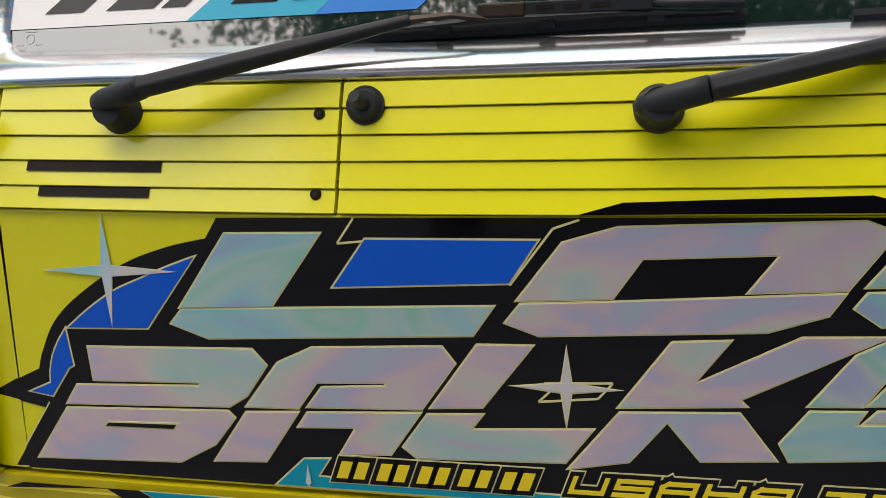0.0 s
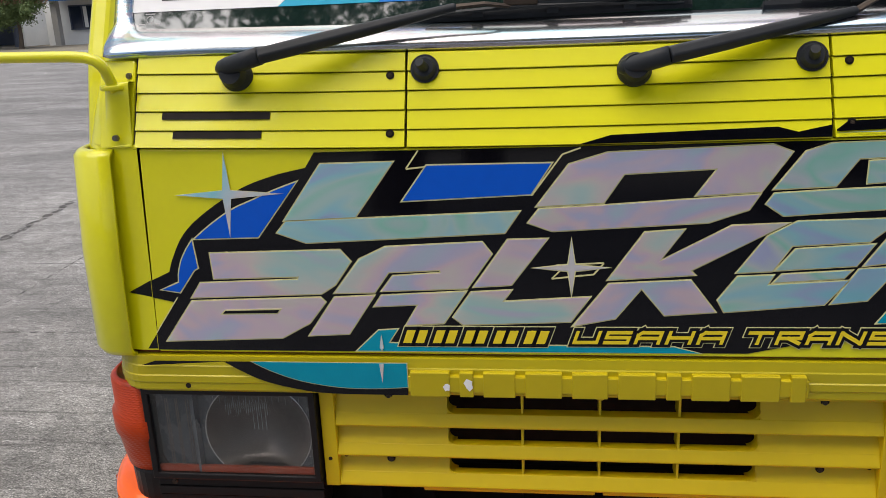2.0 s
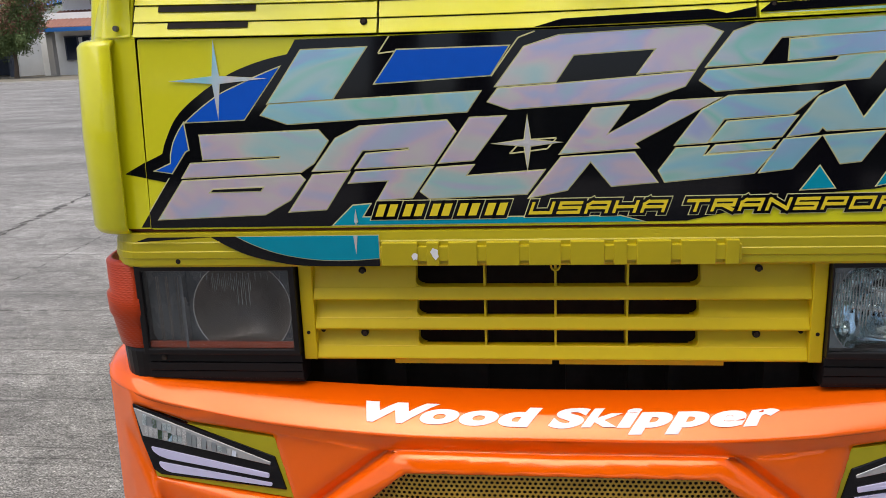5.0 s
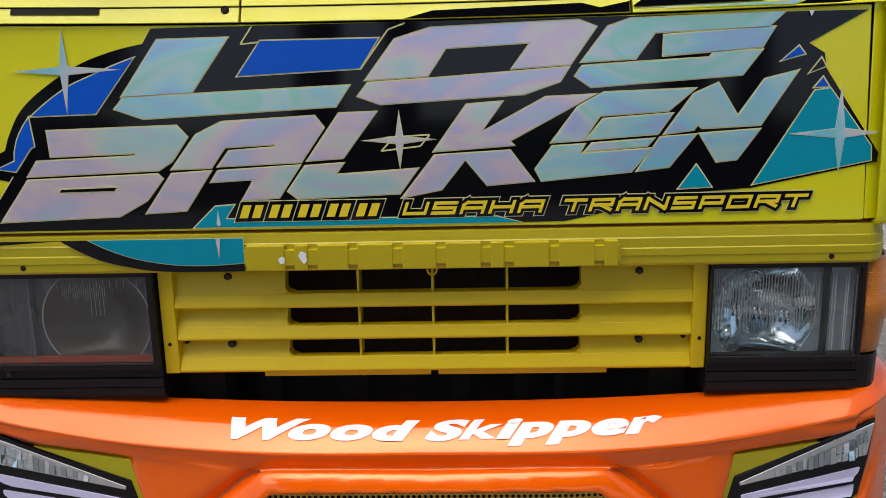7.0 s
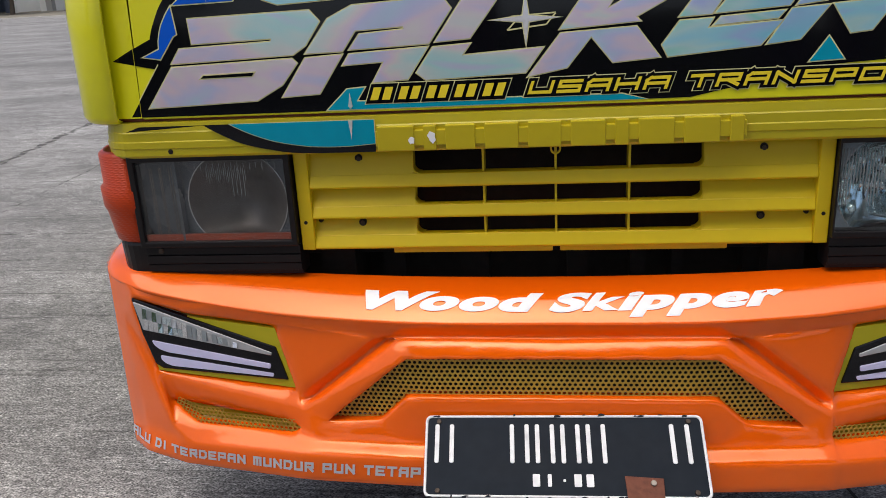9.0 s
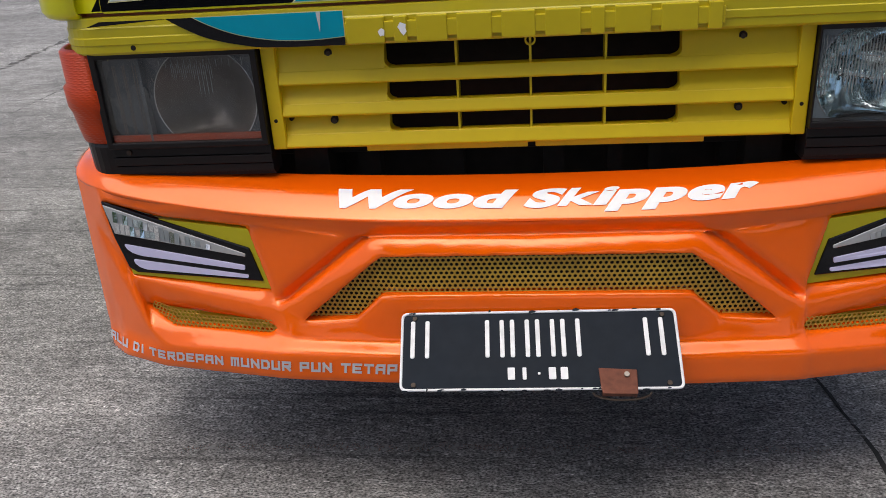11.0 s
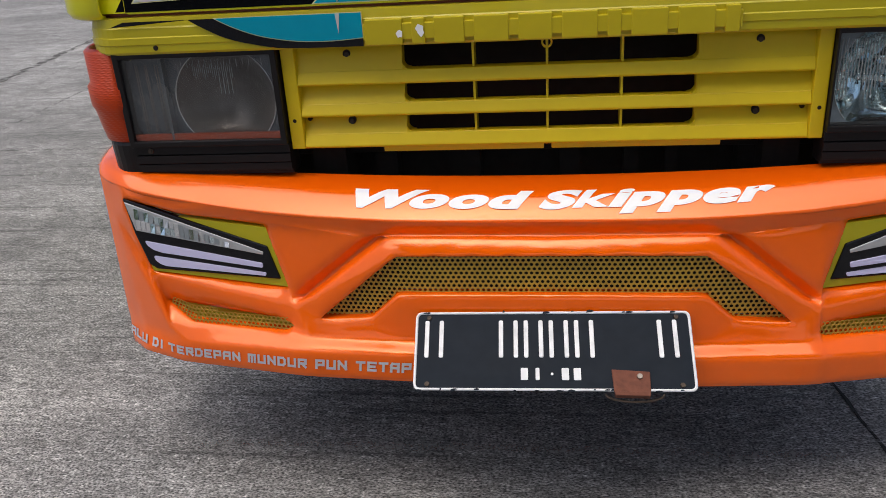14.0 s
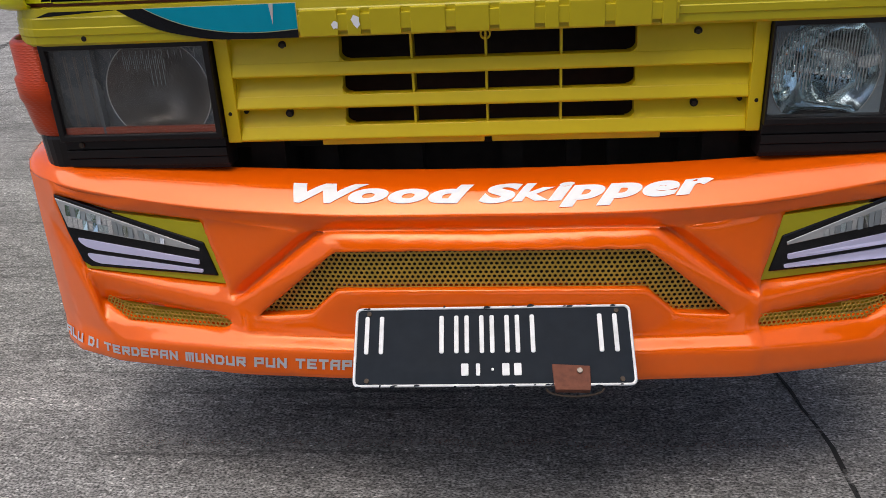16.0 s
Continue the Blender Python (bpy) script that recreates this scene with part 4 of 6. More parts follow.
for s in (-1, 1):
    bm = bmesh.new()
    add_cyl(bm, (s * 0.622, -0.020, 0.7905), (s * 0.622, -0.0298, 0.7905), 0.0042, n=12)
    part("hole", bm, DARK, trim_strip)

# grille: a frame, three louvre bands with slots between four uprights, and a tab below
grille = part("grille", boxed(-0.4245, -0.4015, -0.012, 0.03, 0.612, 0.783), GRILLE_YELLOW, truck, "yellow moulded plastic grille with three louvre bands", bevel=0.002)
part("frame_side", boxed(0.4015, 0.4245, -0.012, 0.03, 0.612, 0.783), GRILLE_YELLOW, grille, bevel=0.002)


def band(z_top, z_bot, x0, x1, lip=0.018):
    """The sloping face of a louvre band above its lip."""
    y_lip = -0.0115 + 0.021 / (z_top - z_bot - 0.006) * (lip - 0.006)
    sec = [(0.013, z_top), (0.0095, z_top - 0.001), (y_lip, z_bot + lip), (0.02, z_bot + lip), (0.03, z_top)]
    bm = bmesh.new()
    a = [bm.verts.new((x0, y, z)) for y, z in sec]
    b = [bm.verts.new((x1, y, z)) for y, z in sec]
    for k in range(len(sec)):
        j = (k + 1) % len(sec)
        bm.faces.new((a[k], a[j], b[j], b[k]))
    bm.faces.new(a)
    bm.faces.new(b[::-1])
    return bm


def lip_bar(z_top, z_bot, lip, x0, x1):
    slope = 0.021 / (z_top - z_bot - 0.006)
    sec = [(0.012, z_bot + lip + 0.001), (-0.0115 + slope * (lip - 0.006), z_bot + lip), (-0.0115, z_bot + 0.006), (-0.0125, z_bot + 0.003), (-0.010, z_bot), (0.02, z_bot)]
    bm = bmesh.new()
    a = [bm.verts.new((x0, y, z)) for y, z in sec]
    b = [bm.verts.new((x1, y, z)) for y, z in sec]
    for k in range(len(sec)):
        j = (k + 1) % len(sec)
        bm.faces.new((a[k], a[j], b[j], b[k]))
    bm.faces.new(a)
    bm.faces.new(b[::-1])
    return bm


for z_top, z_bot, lip in ((0.783, 0.7165, 0.0220), (0.7150, 0.6650, 0.0205), (0.6635, 0.6125, 0.0230)):
    for s in (-1, 1):
        xa, xb = sorted((s * 0.2285, s * 0.4015))
        part("louvre_band", band(z_top, z_bot, xa, xb, lip), GRILLE_YELLOW, grille)
        # the rounded end of the slot
        bm = bmesh.new()
        arc = [(s * (0.2285 - 0.012 + 0.012 * math.sin(a)), z_bot + lip + 0.012 - 0.012 * math.cos(a)) for a in (math.pi / 2 * k / 5 for k in range(6))]
        pts = arc + [(s * 0.2288, z_bot + lip - 0.001), (s * 0.2165, z_bot + lip - 0.001)]
        f = [bm.verts.new((x, -0.004, z)) for x, z in pts]
        g = [bm.verts.new((x, 0.02, z)) for x, z in pts]
        bm.faces.new(f)
        bm.faces.new(g[::-1])
        for k in range(len(pts)):
            j = (k + 1) % len(pts)
            bm.faces.new((f[k], f[j], g[j], g[k]))
        part("slot_corner", bm, GRILLE_YELLOW, grille)
    part("louvre_lip", lip_bar(z_top, z_bot, lip, -0.4015, 0.4015), GRILLE_YELLOW, grille, bevel=0.0012)
    for x in (-0.115, 0.0, 0.115):
        part("upright", boxed(x - 0.0018, x + 0.0018, -0.002, 0.03, z_bot + lip - 0.002, z_top), GRILLE_YELLOW, grille)
for s in (-1, 1):
    for hx, zz, rr in ((0.3185, 0.7645, 0.0064), (0.3205, 0.6555, 0.0064)):
        bm = bmesh.new()
        add_cyl(bm, (s * hx, 0.014, zz), (s * hx, 0.0022, zz), rr, n=16)
        hole = part("screw_hole", bm, DARK, grille)
        screw(s * hx, 0.0020, zz - 0.0012, 0.0042, hole, SCREW_DARK)
    bm = bmesh.new()
    add_cyl(bm, (s * 0.392, 0.014, 0.6600), (s * 0.392, 0.0018, 0.6600), 0.0038, n=12)
    part("pin_hole", bm, DARK, grille)
    bm = bmesh.new()
    add_cyl(bm, (s * 0.414, 0.0, 0.6605), (s * 0.414, -0.0126, 0.6605), 0.0032, n=10)
    part("pin_hole", bm, DARK, grille)
    part("lower_tab", boxed(min(s * 0.006, s * 0.27), max(s * 0.006, s * 0.27), -0.002, 0.01, 0.602, 0.618), GRILLE_YELLOW, grille, bevel=0.0015)
bm = bmesh.new()
n = 20
for k in range(n):
    a0, a1 = 2 * math.pi * k / n, 2 * math.pi * (k + 1) / n
    ring = []
    for a in (a0, a1):
        ring.append([bm.verts.new((r * math.cos(a), y, 0.772 + r * math.sin(a))) for r, y in ((0.006, -0.004), (0.0085, -0.004), (0.0085, 0.004), (0.006, 0.004))])
    for j in range(4):
        bm.faces.new((ring[0][j], ring[0][(j + 1) % 4], ring[1][(j + 1) % 4], ring[1][j]))
part("latch_ring", bm, GRILLE_YELLOW, grille)

# raised maker's plate above the grille: ten plain blocks on a bar
emblem = part("name_bar", boxed(-0.279, 0.281, -0.0385, -0.028, 0.7905, 0.8145), EMBLEM_YELLOW, truck, "yellow bar with ten raised plain blocks, paint chipped", bevel=0.001)
widths = [0.058, 0.020, 0.046, 0.052, 0.050, 0.052, 0.020, 0.052, 0.052, 0.020]
x = -0.276
gap = (0.553 - sum(widths)) / 9
for w in widths:
    part("raised_block", boxed(x, x + w, -0.0402, -0.0290, 0.7835, 0.8215), EMBLEM_YELLOW, emblem, bevel=0.0012)
    x += w + gap
for cx, cz, r in ((-0.222, 0.799, 0.0065), (-0.190, 0.804, 0.009)):
    rnd = random.Random(int(r * 1e4))
    film("paint_chip", [(cx + r * rnd.uniform(0.4, 1.0) * math.cos(a), cz + r * rnd.uniform(0.6, 1.25) * math.sin(a)) for a in (2 * math.pi * k / 9 for k in range(9))],
         lambda x, z: -0.0404, 0.0004, WHITE_FILM, emblem, "white chip in the paint")


def rect_ring(x0, x1, z0, z1, t, y0, y1):
    bm = bmesh.new()
    loops = [[bm.verts.new((x, y, z)) for x, z in pts] for y, pts in (
        (y0, ((x0 - t, z0 - t), (x1 + t, z0 - t), (x1 + t, z1 + t), (x0 - t, z1 + t))), (y0, ((x0, z0), (x1, z0), (x1, z1), (x0, z1))),
        (y1, ((x0, z0), (x1, z0), (x1, z1), (x0, z1))), (y1, ((x0 - t, z0 - t), (x1 + t, z0 - t), (x1 + t, z1 + t), (x0 - t, z1 + t))))]
    for a, b in zip(loops, loops[1:] + loops[:1]):
        for k in range(4):
            bm.faces.new((a[k], a[(k + 1) % 4], b[(k + 1) % 4], b[k]))
    return bm


def headlamp(s):
    xa, xb, z0, z1 = 0.4380, (0.6940 if s < 0 else 0.6870), 0.6345, 0.7725
    xl, xr = sorted((s * xa, s * xb))
    h = part("headlamp", rect_ring(xl, xr, z0, z1, 0.0105, -0.026, 0.02), LAMP_BLACK, truck,
             "rectangular headlamp with a clouded reflector in a black frame" if s < 0 else "rectangular headlamp with a bright clear reflector in a black frame", bevel=0.002)
    part("bowl_back", boxed(xl - 0.004, xr + 0.004, 0.055, 0.06, z0 - 0.004, z1 + 0.004), SMOKED if s < 0 else LAMP_PALE, h)
    mat = DULL if s < 0 else REFLECTOR
    # reflector dish, cut by the case above and below
    cx, cz, R, n, m = s * 0.530, 0.698, 0.086, 48, 10
    bm = bmesh.new()
    rings = []
    for i in range(m + 1):
        r = R * i / m
        y = 0.054 - 0.055 * (i / m) ** 2
        rings.append([bm.verts.new((cx + r * math.cos(2 * math.pi * k / n), y, min(z1, max(z0, cz + r * math.sin(2 * math.pi * k / n))))) for k in range(n)])
    for a, b in zip(rings, rings[1:]):
        for k in range(n):
            try:
                bm.faces.new((a[k], a[(k + 1) % n], b[(k + 1) % n], b[k]))
            except ValueError:
                pass
    part("reflector", bm, mat, h, smooth=True)
    bm = bmesh.new()
    loop = [(cx + R * math.cos(2 * math.pi * k / 60), cz + R * math.sin(2 * math.pi * k / 60)) for k in range(60)]
    for p, q in zip(loop, loop[1:] + loop[:1]):
        if z0 < p[1] < z1 and z0 < q[1] < z1 and xl < min(p[0], q[0]) and max(p[0], q[0]) < xr:
            add_cyl(bm, (p[0], -0.002, p[1]), (q[0], -0.002, q[1]), 0.0010, n=6)
    part("reflector_rim", bm, LENS_GREY, h)
    if s > 0:
        bm = bmesh.new()
        add_cyl(bm, (cx, 0.05, cz), (cx, 0.012, cz), 0.012, 0.010, n=16)
        part("bulb", bm, REFLECTOR, h)
        # rippled lobe, fluted tube and the small side bulb inside the bright lamp
        bm = bmesh.new()
        for k in range(9):
            a0 = math.radians(96 + 15 * k)
            add_tube(bm, [(cx + 0.060 * math.cos(a0), 0.020, cz + 0.048 * math.sin(a0)), (cx + 0.074 * math.cos(a0 + 0.05), 0.008, cz + 0.056 * math.sin(a0 + 0.05)), (cx + 0.084 * math.cos(a0 + 0.1), 0.001, cz + 0.058 * math.sin(a0 + 0.1))], [0.004, 0.0095, 0.006], 8)
        part("lobe", bm, CRUMPLED, h, "rippled bright reflector lobe", smooth=True)
        bm = bmesh.new()
        for k in range(11):
            x = cx - 0.048 + 0.0088 * k
            add_tube(bm, [(x, 0.006, cz - 0.006 - 0.0012 * k), (x, 0.002, cz + 0.004 - 0.0012 * k), (x, 0.006, cz + 0.014 - 0.0012 * k)], [0.003, 0.0046, 0.003], 8)
        part("fluted_tube", bm, REFLECTOR, h, smooth=True)
        bm = bmesh.new()
        add_tube(bm, [(cx + 0.052, 0.004, cz + 0.012), (cx + 0.066, 0.001, cz + 0.014), (cx + 0.083, 0.004, cz + 0.017)], [0.007, 0.010, 0.008], 12)
        part("side_bulb", bm, WHITE_FILM, h, "pale frosted bulb", smooth=True)
        bm = bmesh.new()
        add_tube(bm, [(cx - 0.030, 0.004, cz + 0.034), (cx, -0.001, cz + 0.032), (cx + 0.026, 0.003, cz + 0.026), (cx + 0.050, 0.006, cz + 0.002)], [0.0025, 0.004, 0.0035, 0.002], 8)
        part("rim_bar", bm, REFLECTOR, h, smooth=True)
    # flat surround of the dish, and the side light
    bm = bmesh.new()
    for k in range(n):
        a0, a1 = 2 * math.pi * k / n, 2 * math.pi * (k + 1) / n
        def edge(a):
            return (cx + R * math.cos(a), min(z1, max(z0, cz + R * math.sin(a))))
        def outer(a):
            dx, dz = math.cos(a), math.sin(a)
            lim = min(((xr if dx > 0 else xl) - cx) / dx if abs(dx) > 1e-6 else 9, ((z1 if dz > 0 else z0) - cz) / dz if abs(dz) > 1e-6 else 9)
            lim = max(lim, 0.0)
            return (cx + lim * dx, cz + lim * dz)
        q = [edge(a0), outer(a0), outer(a1), edge(a1)]
        vs = [bm.verts.new((px, -0.001, pz)) for px, pz in q]
        try:
            bm.faces.new(vs)
        except ValueError:
            pass
    part("surround", bm, SMOKED if s < 0 else LAMP_PALE, h)
    side = [s * v for v in (0.622, 0.680)]
    part("divider", boxed(min(s * 0.6245, s * 0.6285), max(s * 0.6245, s * 0.6285), -0.0172, 0.0, z0, z1), SMOKED if s < 0 else LAMP_BLACK, h)
    for k, f in enumerate((0.20, 0.27, 0.52, 0.57, 0.80, 0.86)):
        x = side[0] + (side[1] - side[0]) * f
        bm = bmesh.new()
        add_cyl(bm, (x, -0.0140, z0 + 0.006), (x, -0.0140, z1 - 0.012), 0.0008, n=6)
        part("flute", bm, DULL if s < 0 else LENS_GREY, h)
    bm = bmesh.new()
    if s < 0:
        # fine flutes high in the lens, with a longer group beside the middle
        for k in range(21):
            x = cx - 0.043 + 0.0033 * k
            foot = 0.062 if k > 12 and k % 2 else 0.032 + 0.006 * math.sin(k * 1.3)
            add_cyl(bm, (x, -0.0145, z1 - 0.012 - 0.003 * (k % 3)), (x, -0.0145, z1 - foot), 0.0005, n=5)
        for k in range(14):
            x = cx - 0.062 + 0.0105 * k
            add_cyl(bm, (x, -0.0145, z1 - 0.006), (x, -0.0145, z1 - 0.014 - 0.004 * (k % 2)), 0.0005, n=5)
    else:
        for k in range(37):
            x = 0.4400 + 0.0048 * k
            add_cyl(bm, (x, -0.0145, z1 - 0.010), (x, -0.0145, z1 - 0.080 - 0.02 * math.sin(k * 0.7)), 0.0010, n=5)
    part("flute_field", bm, LENS_DIM, h)
    # front glass with a little thickness
    g = part("glass", boxed(xl, xr, -0.0215, -0.0175, z0, z1), GLASS, h)
    g.visible_shadow = False
    if s < 0:
        # red strip painted in for the orange bumper mirrored low in the lamp
        part("inner_reflector", boxed(xl, xr, -0.017, -0.012, z0, z0 + 0.011), DARK_RED, h, "painted red reflection of the bumper along the lamp foot")
    # ribbed apron under the lamp
    bm = bmesh.new()
    ap = sorted((s * 0.4270, s * 0.700))
    sec = [(0.03, 0.6235), (-0.018, 0.6235), (-0.018, 0.609), (-0.014, 0.6085), (-0.014, 0.6075), (-0.020, 0.607), (-0.020, 0.5935), (-0.015, 0.593),
           (-0.015, 0.592), (-0.018, 0.5915), (-0.018, 0.579), (-0.012, 0.578), (-0.012, 0.571), (0.03, 0.571)]
    ends = [[bm.verts.new((x, y, z)) for y, z in sec] for x in ap]
    for k in range(len(sec)):
        j = (k + 1) % len(sec)
        bm.faces.new((ends[0][k], ends[0][j], ends[1][j], ends[1][k]))
    bm.faces.new(ends[0])
    bm.faces.new(ends[1][::-1])
    apron = part("lamp_apron", bm, LAMP_BLACK, h, "ribbed black plastic apron below the headlamp", bevel=0.001)
    screw(s * 0.672, -0.0195, 0.6165, 0.005, apron, SCREW_DARK)
    return h


headlamp(-1)
headlamp(1)

for s in (-1, 1):
    bm = bmesh.new()
    path = corner_path(0.715, -0.016, 0.782, 0.062, 0.12, s, 12, x0=0.701)
    zs = [(0.629, -0.016), (0.634, -0.006), (0.652, -0.003), (0.683, 0.002), (0.692, 0.006), (0.722, 0.007), (0.728, 0.001), (0.780, 0.001), (0.785, -0.006)]
    rows = [[bm.verts.new((x + nx * d, y + ny * d, z)) for x, y, nx, ny in path] for z, d in zs]
    for a, b in zip(rows, rows[1:]):
        for k in range(len(path) - 1):
            bm.faces.new((a[k], a[k + 1], b[k + 1], b[k]))
    lamp = part("corner_lamp", bm, RED_LENS if s < 0 else AMBER_LENS, truck, "faded red corner turn lamp" if s < 0 else "amber corner turn lamp", smooth=True)
    mod = lamp.modifiers.new("thick", "SOLIDIFY")
    mod.thickness, mod.offset = 0.004, -1.0 if s > 0 else 1.0
    bm = bmesh.new()
    add_sweep(bm, corner_path(0.715, -0.012, 0.770, 0.060, 0.12, s, 8, x0=0.700), [(-0.02, 0.575), (0.0, 0.575), (0.002, 0.625), (0.0, 0.630), (-0.02, 0.630)])
    part("lamp_foot", bm, LAMP_BLACK, lamp, "black plastic foot of the corner lamp")

# ---- orange bumper: faceted, built as one half and mirrored ----
BP = {
    "tb0": (0, 0.008, 0.5530), "tb1": (0.333, 0.004, 0.5610), "tb2": (0.60, 0.014, 0.5755), "tb3": (0.742, 0.034, 0.588), "tb4": (0.792, 0.10, 0.590), "tb5": (0.797, 0.32, 0.590),
    "st0": (0, -0.060, 0.5505), "st1": (0.300, -0.0555, 0.5574), "st2": (0.60, -0.030, 0.5725), "st3": (0.757, 0.000, 0.5805), "st3b": (0.800, 0.040, 0.5850), "st4": (0.822, 0.10, 0.5870), "st5": (0.827, 0.32, 0.587),
    "c3": (0.7349, -0.034, 0.5594), "c2": (0.5597, -0.076, 0.5373), "c1": (0.2825, -0.106, 0.5185), "c0": (0, -0.105, 0.5128), "c3b": (0.795, 0.012, 0.5640), "c4": (0.828, 0.070, 0.5670), "c5": (0.835, 0.32, 0.5670),
    "u1": (0.2825, -0.097, 0.4895), "u2": (0.468, -0.083, 0.5105), "u2b": (0.6285, -0.062, 0.5250), "u3": (0.7258, -0.042, 0.5471), "vt": (0.2995, -0.1, 0.4894), "wt": (0.2673, -0.084, 0.4890), "vb": (0.4327, -0.1, 0.3870), "wb": (0.4141, -0.086, 0.3732), "dTR": (0.4685, -0.079, 0.5035), "dTM": (0.6271, -0.057, 0.5159), "u0": (0, -0.097, 0.4885),
    "r0": (0, -0.114, 0.4880), "r1": (0.2515, -0.114, 0.4930),
    "dTL": (0.731, -0.040, 0.5385), "dBR": (0.4385, -0.087, 0.3885), "dBL": (0.7020, -0.047, 0.4010),
    "rb": (0.386, -0.118, 0.391), "Bq": (0.424, -0.112, 0.372),
    "m0": (0, -0.132, 0.4680), "mTL": (0.240, -0.132, 0.4680), "mBL": (0.3795, -0.126, 0.3512), "n2": (0.288, -0.130, 0.3572), "n1": (0.242, -0.133, 0.4005), "n0": (0, -0.133, 0.4010),
    "f1": (0.687, -0.046, 0.346), "f2": (0.458, -0.108, 0.343), "f3": (0.428, -0.116, 0.333), "f4": (0.444, -0.122, 0.322), "f5": (0.628, -0.084, 0.320), "f6": (0.657, -0.068, 0.331),
    "g0": (0, -0.142, 0.320), "g1": (0.244, -0.142, 0.321), "g2": (0.405, -0.134, 0.322),
    "l0": (0, -0.168, 0.3110), "l1": (0.241, -0.167, 0.3110), "l2": (0.411, -0.158, 0.3105), "l3": (0.642, -0.098, 0.2930), "l4": (0.748, -0.036, 0.2880), "l4b": (0.797, 0.004, 0.2860), "l5": (0.825, 0.060, 0.2860), "l6": (0.832, 0.32, 0.2920),
    "k2": (0.766, -0.013, 0.490), "k3": (0.668, -0.084, 0.3140),
    "b0": (0, -0.173, 0.2620), "b1": (0.241, -0.171, 0.2620), "b2": (0.410, -0.160, 0.2615), "b3": (0.648, -0.098, 0.2470), "b4": (0.745, -0.056, 0.2450), "b4b": (0.792, -0.012, 0.2400), "b5": (0.815, 0.046, 0.2380), "b6": (0.820, 0.32, 0.252),
    "e0": (0, -0.160, 0.2520), "e1": (0.24, -0.158, 0.2520), "e2": (0.402, -0.147, 0.2515), "e3": (0.637, -0.086, 0.2380), "e4": (0.734, -0.044, 0.2360), "e4b": (0.780, -0.002, 0.2320), "e5": (0.802, 0.052, 0.2310), "e6": (0.807, 0.32, 0.244),
    "i0": (0, -0.150, 0.278), "i1": (0.24, -0.150, 0.278), "i2": (0.38, -0.135, 0.275), "i3": (0.62, -0.06, 0.264), "i4": (0.70, 0.01, 0.255), "i4b": (0.73, 0.05, 0.252), "i5": (0.745, 0.10, 0.25), "i6": (0.74, 0.32, 0.25),
}
BF = ["c0 c1 u1 u0", "c1 c2 u2 u1", "c2 c3 u2b u2", "c3 u3 u2b", "u0 u1 r1 r0", "u1 vt wt", "u1 wt r1", "u1 u2 dTR vt", "u2 u2b dTM dTR", "u2b u3 dTL dTM",
      "vt dTR dBR vb", "wt vt vb wb", "r1 wt wb rb", "vb dBR Bq", "vb Bq wb", "wb Bq rb", "dBR dBL Bq", "r1 rb mBL mTL", "r0 r1 mTL m0",
      "dBL f1 f2 Bq", "Bq f2 f3", "Bq f3 f4 g2", "rb Bq g2 mBL", "n0 n1 g1 g0", "n1 n2 g1", "n2 mBL g2 g1",
      "g0 g1 l1 l0", "g1 g2 l2 l1", "g2 f4 l2", "f4 f5 k3 l3 l2", "f5 f6 k3", "f6 f1 k3", "f1 dBL k3", "k3 dBL k2", "k2 dBL dTL", "k2 dTL u3", "u3 c3 c3b", "u3 c3b k2",
      "k2 c3b l4b", "k2 l4b l4", "k2 l4 k3", "k3 l4 l3", "c3b c4 l5 l4b", "c4 c5 l6 l5"]
for row_a, row_b in ("lb", "be", "ei"):
    cols = "0 1 2 3 4 4b 5 6".split()
    BF += ["%s%s %s%s %s%s %s%s" % (row_a, p, row_a, q, row_b, q, row_b, p) for p, q in zip(cols, cols[1:])]
HOLES = ["dTL dTM dTR dBR dBL", "f1 f2 f3 f4 f5 f6"]
bm = bmesh.new()
for s in (1, -1):
    vs = {k: bm.verts.new((s * x, y, z)) for k, (x, y, z) in BP.items()}
    for f in BF:
        bm.faces.new([vs[k] for k in (f.split() if s > 0 else f.split()[::-1])])
    for hole in HOLES:
        names = hole.split()
        deep = [bm.verts.new(vs[k].co + Vector((0, 0.026, 0))) for k in names]
        for k in range(len(names)):
            j = (k + 1) % len(names)
            bm.faces.new((vs[names[k]], vs[names[j]], deep[j], deep[k]))
    names = "m0 mTL mBL n2 n1 n0".split()
    deep = [bm.verts.new(vs[k].co + Vector((0, 0.022, 0))) for k in names]
    for k in range(len(names) - 1):
        bm.faces.new((vs[names[k]], vs[names[k + 1]], deep[k + 1], deep[k]))
bmesh.ops.remove_doubles(bm, verts=bm.verts, dist=0.0004)
bmesh.ops.triangulate(bm, faces=bm.faces)
for longest in (0.08, 0.04, 0.02, 0.0095):
    bmesh.ops.subdivide_edges(bm, edges=[e for e in bm.edges if e.calc_length() > longest], cuts=1)
    bmesh.ops.triangulate(bm, faces=[f for f in bm.faces if len(f.verts) > 3])
bmesh.ops.smooth_vert(bm, verts=[v for v in bm.verts if not v.is_boundary], factor=0.5, use_axis_x=True, use_axis_y=True, use_axis_z=True)
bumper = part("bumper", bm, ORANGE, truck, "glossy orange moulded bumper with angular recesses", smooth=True)


